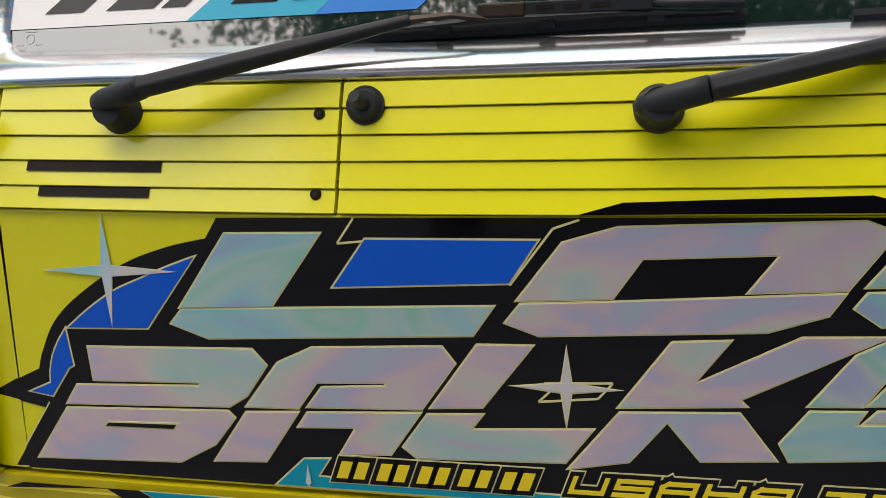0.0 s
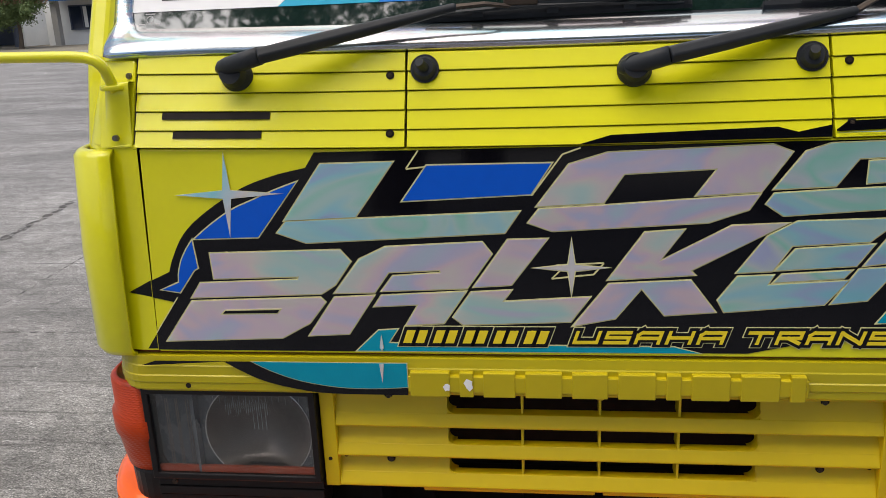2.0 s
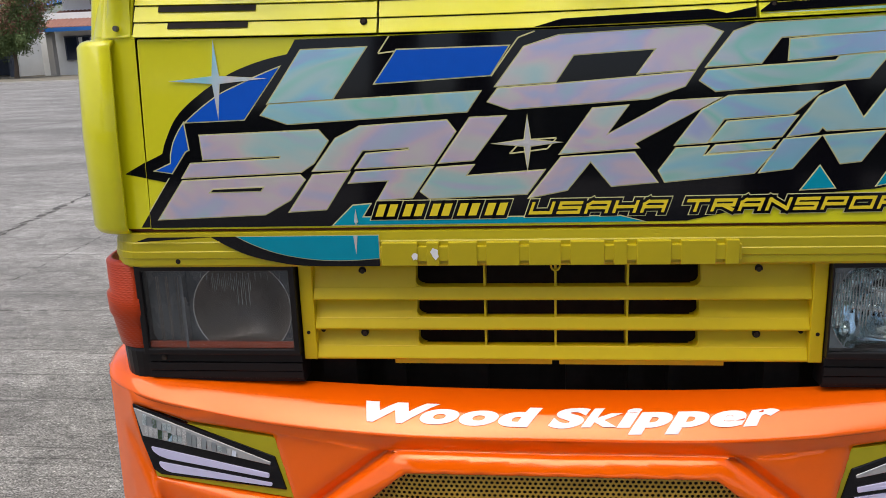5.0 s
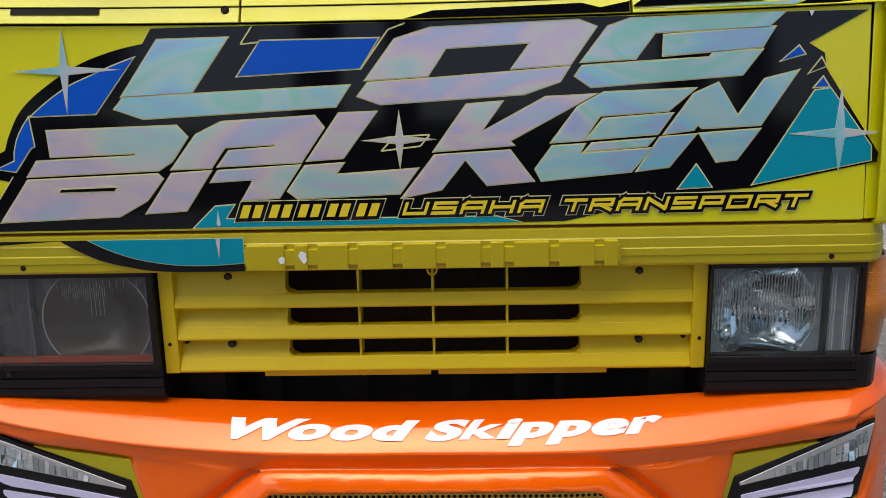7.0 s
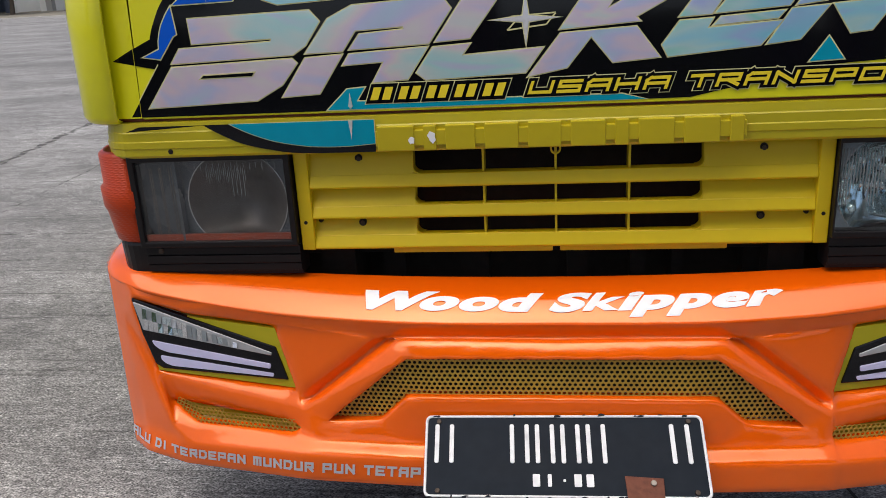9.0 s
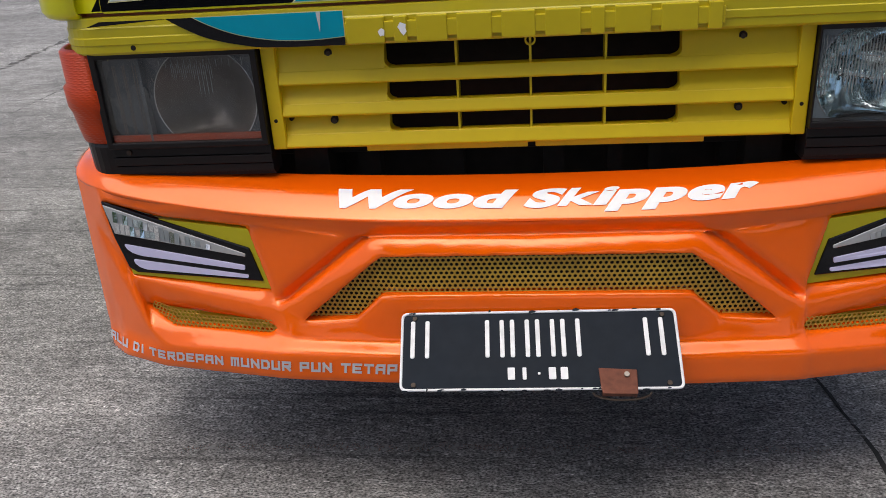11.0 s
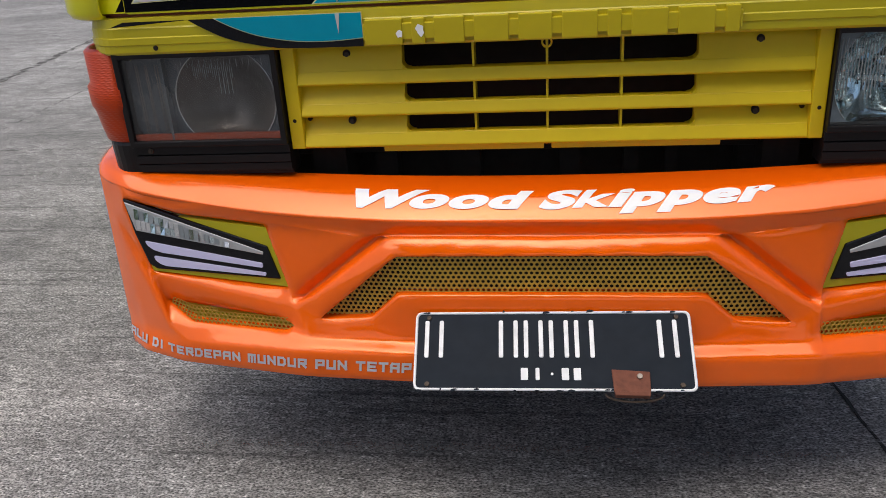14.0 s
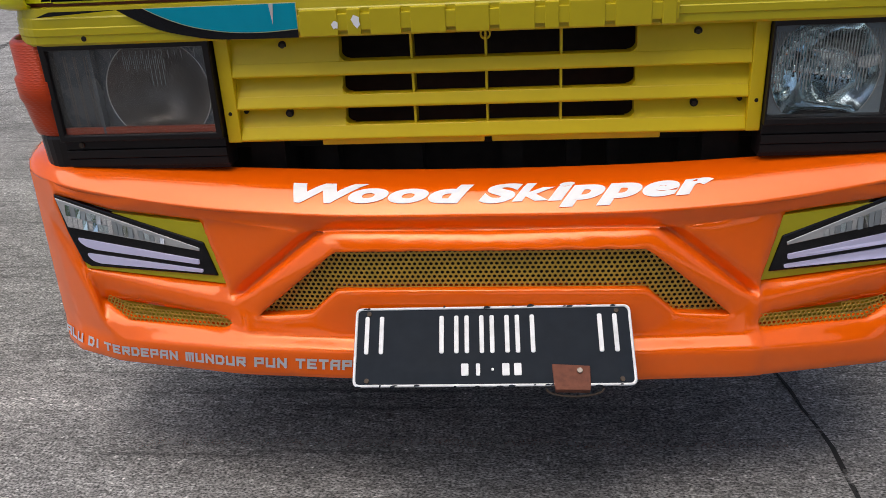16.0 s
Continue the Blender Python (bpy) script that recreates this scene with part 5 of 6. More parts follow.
def eased_normals(me, rounds):
    """Turns the shading normals smoothly over the creases, as on a moulded shell."""
    n = len(me.vertices)
    ends = np.empty(len(me.edges) * 2, dtype=np.int32)
    me.edges.foreach_get("vertices", ends)
    ends = ends.reshape(-1, 2)
    normal = np.empty(n * 3)
    me.vertex_normals.foreach_get("vector", normal)
    normal = normal.reshape(-1, 3)
    for _ in range(rounds):
        total = normal.copy()
        np.add.at(total, ends[:, 0], normal[ends[:, 1]])
        np.add.at(total, ends[:, 1], normal[ends[:, 0]])
        normal = total / np.linalg.norm(total, axis=1, keepdims=True)
    me.normals_split_custom_set_from_vertices(normal.tolist())


eased_normals(bumper.data, 2)


def smooth_line(keys, steps):
    """A smooth curve through places set unevenly apart."""
    keys = [Vector(k) for k in keys]
    gap = [(q - p).length for p, q in zip(keys, keys[1:])]
    slope = [(q - p) / g for p, q, g in zip(keys, keys[1:], gap)]
    tang = [slope[0]] + [(slope[i - 1] * gap[i] + slope[i] * gap[i - 1]) / (gap[i - 1] + gap[i]) for i in range(1, len(gap))] + [slope[-1]]
    pts = []
    for i, g in enumerate(gap):
        for k in range(steps):
            t = k / steps
            pts.append(keys[i] * (2 * t ** 3 - 3 * t ** 2 + 1) + tang[i] * (g * (t ** 3 - 2 * t ** 2 + t))
                       + keys[i + 1] * (3 * t ** 2 - 2 * t ** 3) + tang[i + 1] * (g * (t ** 3 - t ** 2)))
    return pts + [keys[-1]]


def eased_corner(a, b, c, r, n=6):
    """An arc that eases the corner b between a and c."""
    p, q = b + (a - b).normalized() * min(r, (a - b).length * 0.45), b + (c - b).normalized() * min(r, (c - b).length * 0.45)
    return [p * (1 - t) ** 2 + b * (2 * t * (1 - t)) + q * t ** 2 for t in [k / (n - 1) for k in range(n)]]


def mirrored_keys(names):
    half_keys = [BP[k] for k in names.split()]
    return [(-x, y, z) for x, y, z in half_keys[:0:-1]] + half_keys


BP["tb3b"] = (0.773, 0.062, 0.590)
lines = [smooth_line(mirrored_keys(" ".join(r + k for k in "0 1 2 3 3b 4 5".split())), 9) for r in ("tb", "st", "c")]
bm = bmesh.new()
rows = []
for top, edge, crest in zip(*lines):
    edge = edge.lerp(crest, 0.13)
    inward = edge - crest
    inward.z = 0
    inward = inward.normalized() if inward.length > 0.004 else Vector((-1 if crest.x > 0 else 1, 0, 0))
    under = crest + inward * 0.012 - Vector((0, 0, 0.007))
    swell = Vector((0, 0, 0.0012)) - inward * 0.0012
    rows.append([bm.verts.new(p) for p in [top] + eased_corner(top, edge, crest, 0.010) + [edge.lerp(crest, 0.5) + swell] + eased_corner(edge, crest, under, 0.007) + [under]])
for a, b in zip(rows, rows[1:]):
    for k in range(len(a) - 1):
        bm.faces.new((a[k], b[k], b[k + 1], a[k + 1]))
bmesh.ops.recalc_face_normals(bm, faces=bm.faces)
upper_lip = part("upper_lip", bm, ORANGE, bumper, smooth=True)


def inside(poly, x, z):
    hit = False
    for (xa, za), (xb, zb) in zip(poly, poly[1:] + poly[:1]):
        if (za > z) != (zb > z) and x < (xb - xa) * (z - za) / (zb - za) + xa:
            hit = not hit
    return hit


def perforated(poly, surface, pitch, hole, grow=0.006):
    """A sheet with hexagonally set round holes, cut to a polygon."""
    poly = outset(list(poly), grow)
    bm = bmesh.new()
    xs, zs = [p[0] for p in poly], [p[1] for p in poly]
    dz = pitch * math.sqrt(3) / 2
    row, z = 0, min(zs)
    while z < max(zs):
        x = min(xs) + (pitch / 2 if row % 2 else 0)
        while x < max(xs):
            if inside(poly, x, z):
                out_r, in_r = pitch / math.sqrt(3), hole / 2
                rings = []
                for r, dy in ((out_r, 0.0), (in_r, 0.0), (in_r, 0.0015)):
                    rings.append([bm.verts.new((x + r * math.sin(math.pi / 3 * k), surface(x, z) + dy, z + r * math.cos(math.pi / 3 * k))) for k in range(6)])
                for a, b in zip(rings, rings[1:]):
                    for k in range(6):
                        bm.faces.new((a[k], a[(k + 1) % 6], b[(k + 1) % 6], b[k]))
            x += pitch
        z += dz
        row += 1
    return bm


def half(names, s=1):
    return [(s * BP[k][0], BP[k][2]) for k in names.split()]


mesh_outline = half("mTL mBL n2 n1") + half("n1 n2 mBL mTL", -1)
part("centre_mesh", perforated(mesh_outline, lambda x, z: -0.121 + 0.010 * max(0, abs(x) - 0.2) / 0.15, 0.0086, 0.0064), MESH_YELLOW, bumper, "yellow perforated metal mesh")
# dark sheet put in for the shade seen through the perforations
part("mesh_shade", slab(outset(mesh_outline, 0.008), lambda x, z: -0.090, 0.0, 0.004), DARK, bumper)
for s in (-1, 1):
    part("side_mesh", perforated(half("f1 f2 f3 f4 f5 f6", s), lambda x, z: -0.114 + (abs(x) - 0.43) * 0.17 + max(0.0, abs(x) - 0.62) * 0.45, 0.0082, 0.0062, 0.006), MESH_YELLOW, bumper, "yellow perforated metal mesh")
    xs = sorted((s * 0.40, s * 0.69))
    bm = slab([(xs[0], 0.312), (xs[1], 0.312), (xs[1], 0.362), (xs[0], 0.362)], lambda x, z: -0.084 + (abs(x) - 0.43) * 0.20, 0.0, 0.004)
    part("mesh_backing", bm, BACK_YELLOW, bumper)


def lamp_y(x, z):
    return -0.085 + (abs(x) - 0.45) * 0.151


for s in (-1, 1):
    def side(pts):
        return [(s * x, z) for x, z in pts]
    back = slab(side([(0.726, 0.5345), (0.661, 0.513), (0.466, 0.499), (0.440, 0.391), (0.700, 0.4035)]), lamp_y, -0.002, 0.02)
    unit = part("running_lamp", back, BACK_YELLOW, bumper, "daytime running lamp in a black housing on a yellow backing")
    part("housing", slab(side([(0.730, 0.5395), (0.468, 0.4655), (0.4515, 0.4055), (0.690, 0.4085), (0.7035, 0.4170), (0.7200, 0.4740)]), lamp_y, 0.001, 0.009), BLACK_FILM, unit, bevel=0.002)
    lens = part("lens", slab(side([(0.7275, 0.5335), (0.476, 0.4555), (0.4775, 0.4500), (0.7160, 0.4810)]), lamp_y, 0.0022, 0.0), LENS_GREY, unit, bevel=0.0015)
    rnd = random.Random(5)
    for k in range(20):
        x, w = 0.711 - k * 0.0092, 0.0078
        top = 0.5335 - (0.7275 - x) * 0.310 - 0.0055
        bot = 0.4810 - (0.716 - x) * 0.130 + 0.004
        if top - bot < 0.008:
            continue
        # each facet is a small wedge, tilted up by its own amount
        cells = [(bot, top)] if top - bot < 0.026 else [(bot, (top + bot) / 2 - 0.001), ((top + bot) / 2 + 0.001, top)]
        for za, zb in cells:
            out_low, out_high = rnd.uniform(0.003, 0.0075), rnd.uniform(0.0018, 0.003)
            bm = bmesh.new()
            ring = []
            for px, pz, d in ((x, za, out_low), (x - w, za - w * 0.12, out_low), (x - w, zb - w * 0.25, out_high), (x, zb, out_high)):
                ring.append((bm.verts.new((s * px, lamp_y(px, pz) - d, pz)), bm.verts.new((s * px, lamp_y(px, pz), pz))))
            bm.faces.new([v[0] for v in ring])
            for i in range(4):
                j = (i + 1) % 4
                bm.faces.new((ring[i][0], ring[j][0], ring[j][1], ring[i][1]))
            bmesh.ops.recalc_face_normals(bm, faces=bm.faces)
            part("facet", bm, rnd.choice((CHROME, REFLECTOR, LENS_GREY, LENS_DIM)), lens)
    for pts in ([(0.702, 0.4625), (0.480, 0.4345), (0.481, 0.4260), (0.672, 0.4420), (0.688, 0.4465), (0.698, 0.4535)], [(0.690, 0.4345), (0.476, 0.4170), (0.477, 0.4115), (0.668, 0.4165), (0.680, 0.4200), (0.688, 0.4265)]):
        part("light_bar", slab(side(rounded(pts, 0.0028)), lamp_y, 0.0035, 0.0), DRL_WHITE, unit, "lilac white light bar", bevel=0.001)

# ---- decal on the front panel ----
def strip(a, b, w=0.0011):
    """A thin keyline between two points."""
    d = (Vector(b) - Vector(a)).normalized() * w
    return [(a[0] - d.y, a[1] + d.x), (b[0] - d.y, b[1] + d.x), (b[0] + d.y, b[1] - d.x), (a[0] + d.y, a[1] - d.x)]


DECAL = front_panel
film("decal_ground", [(-0.402, 1.1405)] + curved([(-0.416, 1.119), (-0.463, 1.109), (-0.516, 1.090), (-0.572, 1.056), (-0.607, 1.025), (-0.627, 0.990), (-0.635, 0.968)])
     + [(-0.6652, 0.9545), (-0.6652, 0.9285), (-0.632, 0.9215), (-0.6652, 0.8740), (-0.6652, 0.8465), (-0.20, 0.8465), (0.20, 0.8485), (0.395, 0.888), (0.473, 0.893), (0.652, 0.928),
                      (0.654, 0.940), (0.574, 1.063), (0.571, 1.084), (0.548, 1.0985), (0.630, 1.1425)], panel_y, 0.0005, BLACK_FILM, DECAL, "gloss black ground of the decal")
film("keyline", strip((-0.626, 0.929), (-0.6650, 0.8735), 0.0008), panel_y, 0.0016, CREAM, DECAL)
film("decal_tail", [(-0.6670, 0.8700), (-0.6830, 0.8470), (-0.6670, 0.8470)], lambda x, z: panel_y(x, z) + 0.002, 0.0005, BLACK_FILM, truck)
film("decal_tail", [(-0.6670, 0.9545), (-0.703, 0.936), (-0.6670, 0.9285)], lambda x, z: panel_y(x, z) + 0.002, 0.0005, BLACK_FILM, truck, "black tail of the decal")

LETTERS = {
    "letter_l": [[(-0.394, 1.124), (-0.290, 1.125), (-0.347, 1.048), (-0.452, 1.044)],
                 [(-0.450, 1.042), (-0.114, 1.053), (-0.135, 1.023), (-0.422, 1.011), (-0.464, 1.026)]],
    "letter_o": [[(-0.090, 1.060), (-0.046, 1.117), (0.006, 1.132), (0.220, 1.138), (0.245, 1.128), (0.208, 1.076), (0.124, 1.072), (0.151, 1.108), (0.028, 1.103), (0.001, 1.064)],
                 [(-0.102, 1.037), (-0.087, 1.056), (0.001, 1.060), (0.122, 1.067), (0.206, 1.072), (0.193, 1.052), (0.141, 1.035), (-0.069, 1.025)]],
    "letter_g": [[(0.224, 1.079), (0.262, 1.128), (0.293, 1.138), (0.512, 1.1425), (0.490, 1.123), (0.329, 1.118), (0.302, 1.082)],
                 [(0.342, 1.114), (0.499, 1.122), (0.482, 1.0945), (0.341, 1.085)],
                 [(0.225, 1.073), (0.303, 1.077), (0.407, 1.081), (0.413, 1.088), (0.482, 1.0905), (0.455, 1.056), (0.238, 1.043), (0.215, 1.059)]],
    "letter_b": [[(-0.569, 0.996), (-0.373, 1.000), (-0.358, 0.983), (-0.383, 0.948), (-0.404, 0.935), (-0.603, 0.929), (-0.588, 0.951), (-0.438, 0.956), (-0.436, 0.961), (-0.566, 0.958)],
                 [(-0.604, 0.923), (-0.406, 0.929), (-0.399, 0.922), (-0.425, 0.890), (-0.468, 0.867), (-0.649, 0.861)]],
    "letter_a": [[(-0.384, 0.936), (-0.345, 0.986), (-0.306, 1.004), (-0.167, 1.010), (-0.154, 0.993), (-0.190, 0.943), (-0.314, 0.939), (-0.297, 0.961), (-0.227, 0.9655), (-0.228, 0.970), (-0.303, 0.967), (-0.325, 0.937)],
                 [(-0.385, 0.929), (-0.326, 0.932), (-0.366, 0.874), (-0.426, 0.871)],
                 [(-0.315, 0.932), (-0.192, 0.938), (-0.225, 0.891), (-0.280, 0.888), (-0.261, 0.919), (-0.326, 0.916)]],
    "letter_ll": [[(-0.180, 0.945), (-0.131, 1.013), (-0.076, 1.014), (-0.127, 0.948)],
                  [(-0.184, 0.937), (-0.127, 0.940), (-0.140, 0.923), (-0.017, 0.930), (-0.044, 0.894), (-0.197, 0.889), (-0.211, 0.900)]],
    "letter_k": [[(0.008, 0.955), (0.057, 1.022), (0.109, 1.025), (0.077, 0.981), (0.172, 1.030), (0.245, 1.033), (0.119, 0.968), (0.125, 0.962)],
                 [(0.009, 0.949), (0.120, 0.954), (0.154, 0.909), (0.086, 0.904), (0.054, 0.943), (0.018, 0.899), (-0.040, 0.888)]],
    "letter_e": [[(0.181, 0.965), (0.219, 1.015), (0.257, 1.035), (0.388, 1.038), (0.350, 1.007), (0.251, 1.002), (0.227, 0.967)],
                 [(0.232, 0.968), (0.256, 0.997), (0.356, 1.003), (0.335, 0.974)], [(0.230, 0.951), (0.240, 0.962), (0.329, 0.967), (0.320, 0.957)],
                 [(0.157, 0.926), (0.182, 0.959), (0.229, 0.961), (0.221, 0.947), (0.326, 0.953), (0.297, 0.920), (0.166, 0.909)]],
    "letter_n": [[(0.345, 0.974), (0.386, 1.030), (0.421, 1.045), (0.450, 0.997), (0.487, 1.049), (0.534, 1.060), (0.483, 0.984), (0.399, 0.981), (0.393, 0.987), (0.387, 0.979)],
                 [(0.339, 0.969), (0.390, 0.972), (0.352, 0.926), (0.306, 0.921)], [(0.396, 0.973), (0.482, 0.978), (0.450, 0.935), (0.421, 0.932)]],
}
k = 0
for lname, pieces in LETTERS.items():
    for pts in pieces:
        film("letter_l" if lname == "letter_ll" else lname, pts, panel_y, 0.0016, (COOL_FOIL if lname in ("letter_l", "letter_g", "letter_e", "letter_n") else WARM_FOIL)[k % 2], DECAL, "holographic letter piece", keyline=0.0017)
        k += 1
film("letter_slot", [(-0.557, 0.9045), (-0.553, 0.9085), (-0.469, 0.9105), (-0.473, 0.9055)], panel_y, 0.0026, BLACK_FILM, DECAL, "", keyline=0.0018)

# blue bar and moon, teal wedges, stars
film("blue_bar", [(-0.242, 1.119), (-0.070, 1.119), (-0.098, 1.077), (-0.278, 1.070)], panel_y, 0.0016, BLUE_FILM, DECAL, "blue decal bar", keyline=0.002)
film("blue_moon", curved([(-0.590, 1.018), (-0.563, 1.039), (-0.530, 1.060), (-0.497, 1.074), (-0.465, 1.087), (-0.431, 1.099)], 3) + [(-0.493, 1.020)], panel_y, 0.0016, BLUE_FILM, DECAL, "blue moon shape of the decal", keyline=0.002)
film("blue_moon_tail", [(-0.595, 1.015), (-0.590, 0.974), (-0.596, 0.971), (-0.621, 0.937), (-0.648, 0.941), (-0.621, 0.952)] + curved([(-0.620, 0.965), (-0.614, 0.985), (-0.604, 1.003)], 3), panel_y, 0.0016, BLUE_FILM, DECAL, keyline=0.002)
film("teal_wedge", [(0.367, 0.894), (0.392, 0.928), (0.414, 0.896)], panel_y, 0.0016, TEAL_FILM, DECAL, keyline=0.0018)
film("teal_wedge", [(0.559, 1.031), (0.581, 1.034), (0.642, 0.951), (0.643, 0.9305), (0.475, 0.8985)], panel_y, 0.0016, TEAL_FILM, DECAL, "teal wedge of the decal", keyline=0.0018)
film("blue_chip", [(0.511, 1.075), (0.534, 1.094), (0.542, 1.0835)], panel_y, 0.0016, BLUE_FILM, DECAL, keyline=0.0022)
film("blue_chip", [(0.559, 1.0365), (0.570, 1.0495), (0.578, 1.037)], panel_y, 0.0016, BLUE_FILM, DECAL, keyline=0.0022)
film("black_chip", [(0.551, 1.0575), (0.566, 1.0765), (0.572, 1.0655)], panel_y, 0.0026, BLACK_FILM, DECAL, keyline=0.0022)


for a, b in (((-0.253, 1.1405), (-0.271, 1.1155)), ((-0.271, 1.115), (-0.244, 1.1175)), ((-0.097, 1.075), (-0.055, 1.131)), ((-0.055, 1.131), (-0.030, 1.1395)),
             ((-0.064, 0.9765), (0.002, 0.9795)), ((0.002, 0.979), (-0.012, 0.963)), ((-0.012, 0.963), (-0.070, 0.957)), ((-0.070, 0.957), (-0.056, 0.971))):
    film("keyline", strip(a, b), panel_y, 0.0022, CREAM, DECAL)


def star(cx, cz, up, down, left, right, waist, mat, name, surface, lift, parent, line=0.0016):
    pts = [(cx, cz + up), (cx + waist, cz + waist), (cx + right, cz), (cx + waist, cz - waist), (cx, cz - down), (cx - waist, cz - waist), (cx - left, cz), (cx - waist, cz + waist)]
    film(name, pts, surface, lift, mat, parent, "four-pointed silver star", keyline=line)


star(-0.535, 1.083, 0.061, 0.063, 0.078, 0.084, 0.0060, SILVER, "star", panel_y, 0.0021, DECAL, 0.0004)
star(-0.0425, 0.9725, 0.040, 0.040, 0.053, 0.051, 0.0045, SILVER, "star", panel_y, 0.0024, DECAL)
star(0.597, 0.970, 0.068, 0.057, 0.073, 0.058, 0.0065, SILVER, "star", panel_y, 0.0024, DECAL, 0.0006)
film("star_chip", [(0.545, 1.1435), (0.549, 1.135), (0.553, 1.1435)], panel_y, 0.0034, SILVER, DECAL)

# foot of the decal: teal swoosh with black edge, on the panel and on the strip
film("teal_fin", [(-0.355, 0.8480), (-0.322, 0.879), (-0.294, 0.881), (-0.308, 0.860), (-0.20, 0.858), (0.10, 0.857), (0.135, 0.8485)], panel_y, 0.0014, TEAL_FILM, DECAL, "teal fin of the decal", keyline=0.0018)
film("swoosh_black", curved([(-0.560, 0.8325), (-0.536, 0.8185), (-0.500, 0.8015), (-0.455, 0.7900), (-0.400, 0.7825), (-0.281, 0.7815)], 4) + [(-0.281, 0.8325)], strip_y, 0.0012, BLACK_FILM, trim_strip, "black edge of the swoosh")
film("swoosh_teal", curved([(-0.515, 0.8325), (-0.482, 0.8165), (-0.440, 0.8025), (-0.385, 0.7935), (-0.330, 0.7920), (-0.281, 0.7950)], 4) + [(-0.281, 0.8325)], strip_y, 0.0022, TEAL_FILM, trim_strip, "teal swoosh", keyline=0.0012)
film("swoosh_tip", [(-0.692, 0.8245), (-0.668, 0.8325), (-0.552, 0.8325)], strip_y, 0.0012, BLACK_FILM, trim_strip)
star(-0.318, 0.850, 0.023, 0.0, 0.0, 0.0, 0.003, SILVER, "star_arm", panel_y, 0.0034, DECAL, 0.0003)
film("star_arm", [(-0.3215, 0.8325), (-0.3145, 0.8325), (-0.318, 0.802)], strip_y, 0.0034, SILVER, trim_strip)

# decal carried up on to the cowl
def row_y(x, z):
    return cowl_y(x, z) - 0.0044


film("decal_edge", [(-0.032, 1.1450), (0.010, 1.1560), (0.224, 1.1615), (0.250, 1.1545), (0.2920, 1.1625), (0.2920, 1.1475)], row_y, 0.0012, BLACK_FILM, truck, "black decal edge on the cowl")
film("decal_edge", [(0.2975, 1.1560), (0.312, 1.1665), (0.478, 1.1715), (0.482, 1.1590), (0.2975, 1.1540)], row_y, 0.0012, BLACK_FILM, truck)
film("letter_g", [(0.2985, 1.1525), (0.536, 1.1580), (0.524, 1.1525)], row_y, 0.0024, COOL_FOIL[0], truck)
film("decal_edge", [(0.540, 1.1575), (0.600, 1.1690), (0.640, 1.1660), (0.610, 1.1530), (0.530, 1.1530)], row_y, 0.0012, BLACK_FILM, truck)

# ---- lettering ----
GLYPHS = {
    "A": [[(0, 0), (0.0, 0.75), (0.15, 1), (1, 1), (1, 0)], [(0.0, 0.45), (1, 0.45)]],
    "D": [[(0, 0), (0, 1), (0.75, 1), (1, 0.75), (1, 0.25), (0.75, 0), (0, 0)]],
    "E": [[(1, 1), (0, 1), (0, 0), (1, 0)], [(0, 0.5), (0.85, 0.5)]],
    "H": [[(0, 0), (0, 1)], [(1, 0), (1, 1)], [(0, 0.5), (1, 0.5)]],
    "I": [[(0.5, 0), (0.5, 1)]],
    "L": [[(0, 1), (0, 0), (1, 0)]],
    "M": [[(0, 0), (0, 1), (1, 1), (1, 0)], [(0.5, 0), (0.5, 1)]],
    "N": [[(0, 0), (0, 1), (1, 0), (1, 1)]],
    "O": [[(0, 0), (0, 1), (1, 1), (1, 0), (0, 0)]],
    "P": [[(0, 0), (0, 1), (1, 1), (1, 0.42), (0, 0.42)]],
    "R": [[(0, 0), (0, 1), (1, 1), (1, 0.48), (0, 0.48)], [(0.45, 0.48), (1, 0)]],
    "S": [[(1, 1), (0, 1), (0, 0.5), (1, 0.5), (1, 0), (0, 0)]],
    "T": [[(0, 1), (1, 1)], [(0.5, 1), (0.5, 0)]],
    "U": [[(0, 1), (0, 0), (1, 0), (1, 1)]],
}


def stroke_letter(ch, width, height, weight):
    """Outline quads of one block letter, in its own units."""
    quads = []
    for line in GLYPHS[ch]:
        for (xa, za), (xb, zb) in zip(line, line[1:]):
            a = Vector((weight / 2 + xa * (width - weight), weight / 2 + za * (height - weight)))
            b = Vector((weight / 2 + xb * (width - weight), weight / 2 + zb * (height - weight)))
            d = (b - a).normalized() * weight / 2
            a, b = a - d, b + d
            quads.append([(a.x - d.y, a.y + d.x), (b.x - d.y, b.y + d.x), (b.x + d.y, b.y - d.x), (a.x + d.y, a.y - d.x)])
    return quads


def lettering(text, x0, x1, base, height, weight, surface, lift, mat, parent, shear=0.3, rim=0.0, rim_mat=None, rise=0.0, name="letter"):
    """A row of block letters, each one mesh; blanks are half a letter wide."""
    units = sum(0.55 if c == " " else 0.45 if c == "I" else 1.0 for c in text)
    step = (x1 - x0) / units
    x = x0
    for c in text:
        w = step * (0.55 if c == " " else 0.45 if c == "I" else 1.0)
        if c != " ":
            bm = bmesh.new()
            rims, lines = bmesh.new(), bmesh.new()
            for n, q in enumerate(stroke_letter(c, w * 0.84, height, weight)):
                pts = [(x + u + shear * v, base + v + rise * (x + u - x0)) for u, v in q]
                add_film(bm, pts, surface, lift + 0.00008 * n)
                if rim:
                    add_film(rims, outset(pts, rim), surface, lift - 0.0008 + 0.00004 * n)
                    add_film(lines, outset(pts, rim + 0.0013), surface, lift - 0.0016 + 0.00004 * n)
            ob = part(name, bm, mat, parent)
            if rim:
                part("letter_rim", rims, rim_mat, parent)
                part("letter_keyline", lines, CREAM, parent)
            else:
                rims.free()
                lines.free()
        x += w
    return x


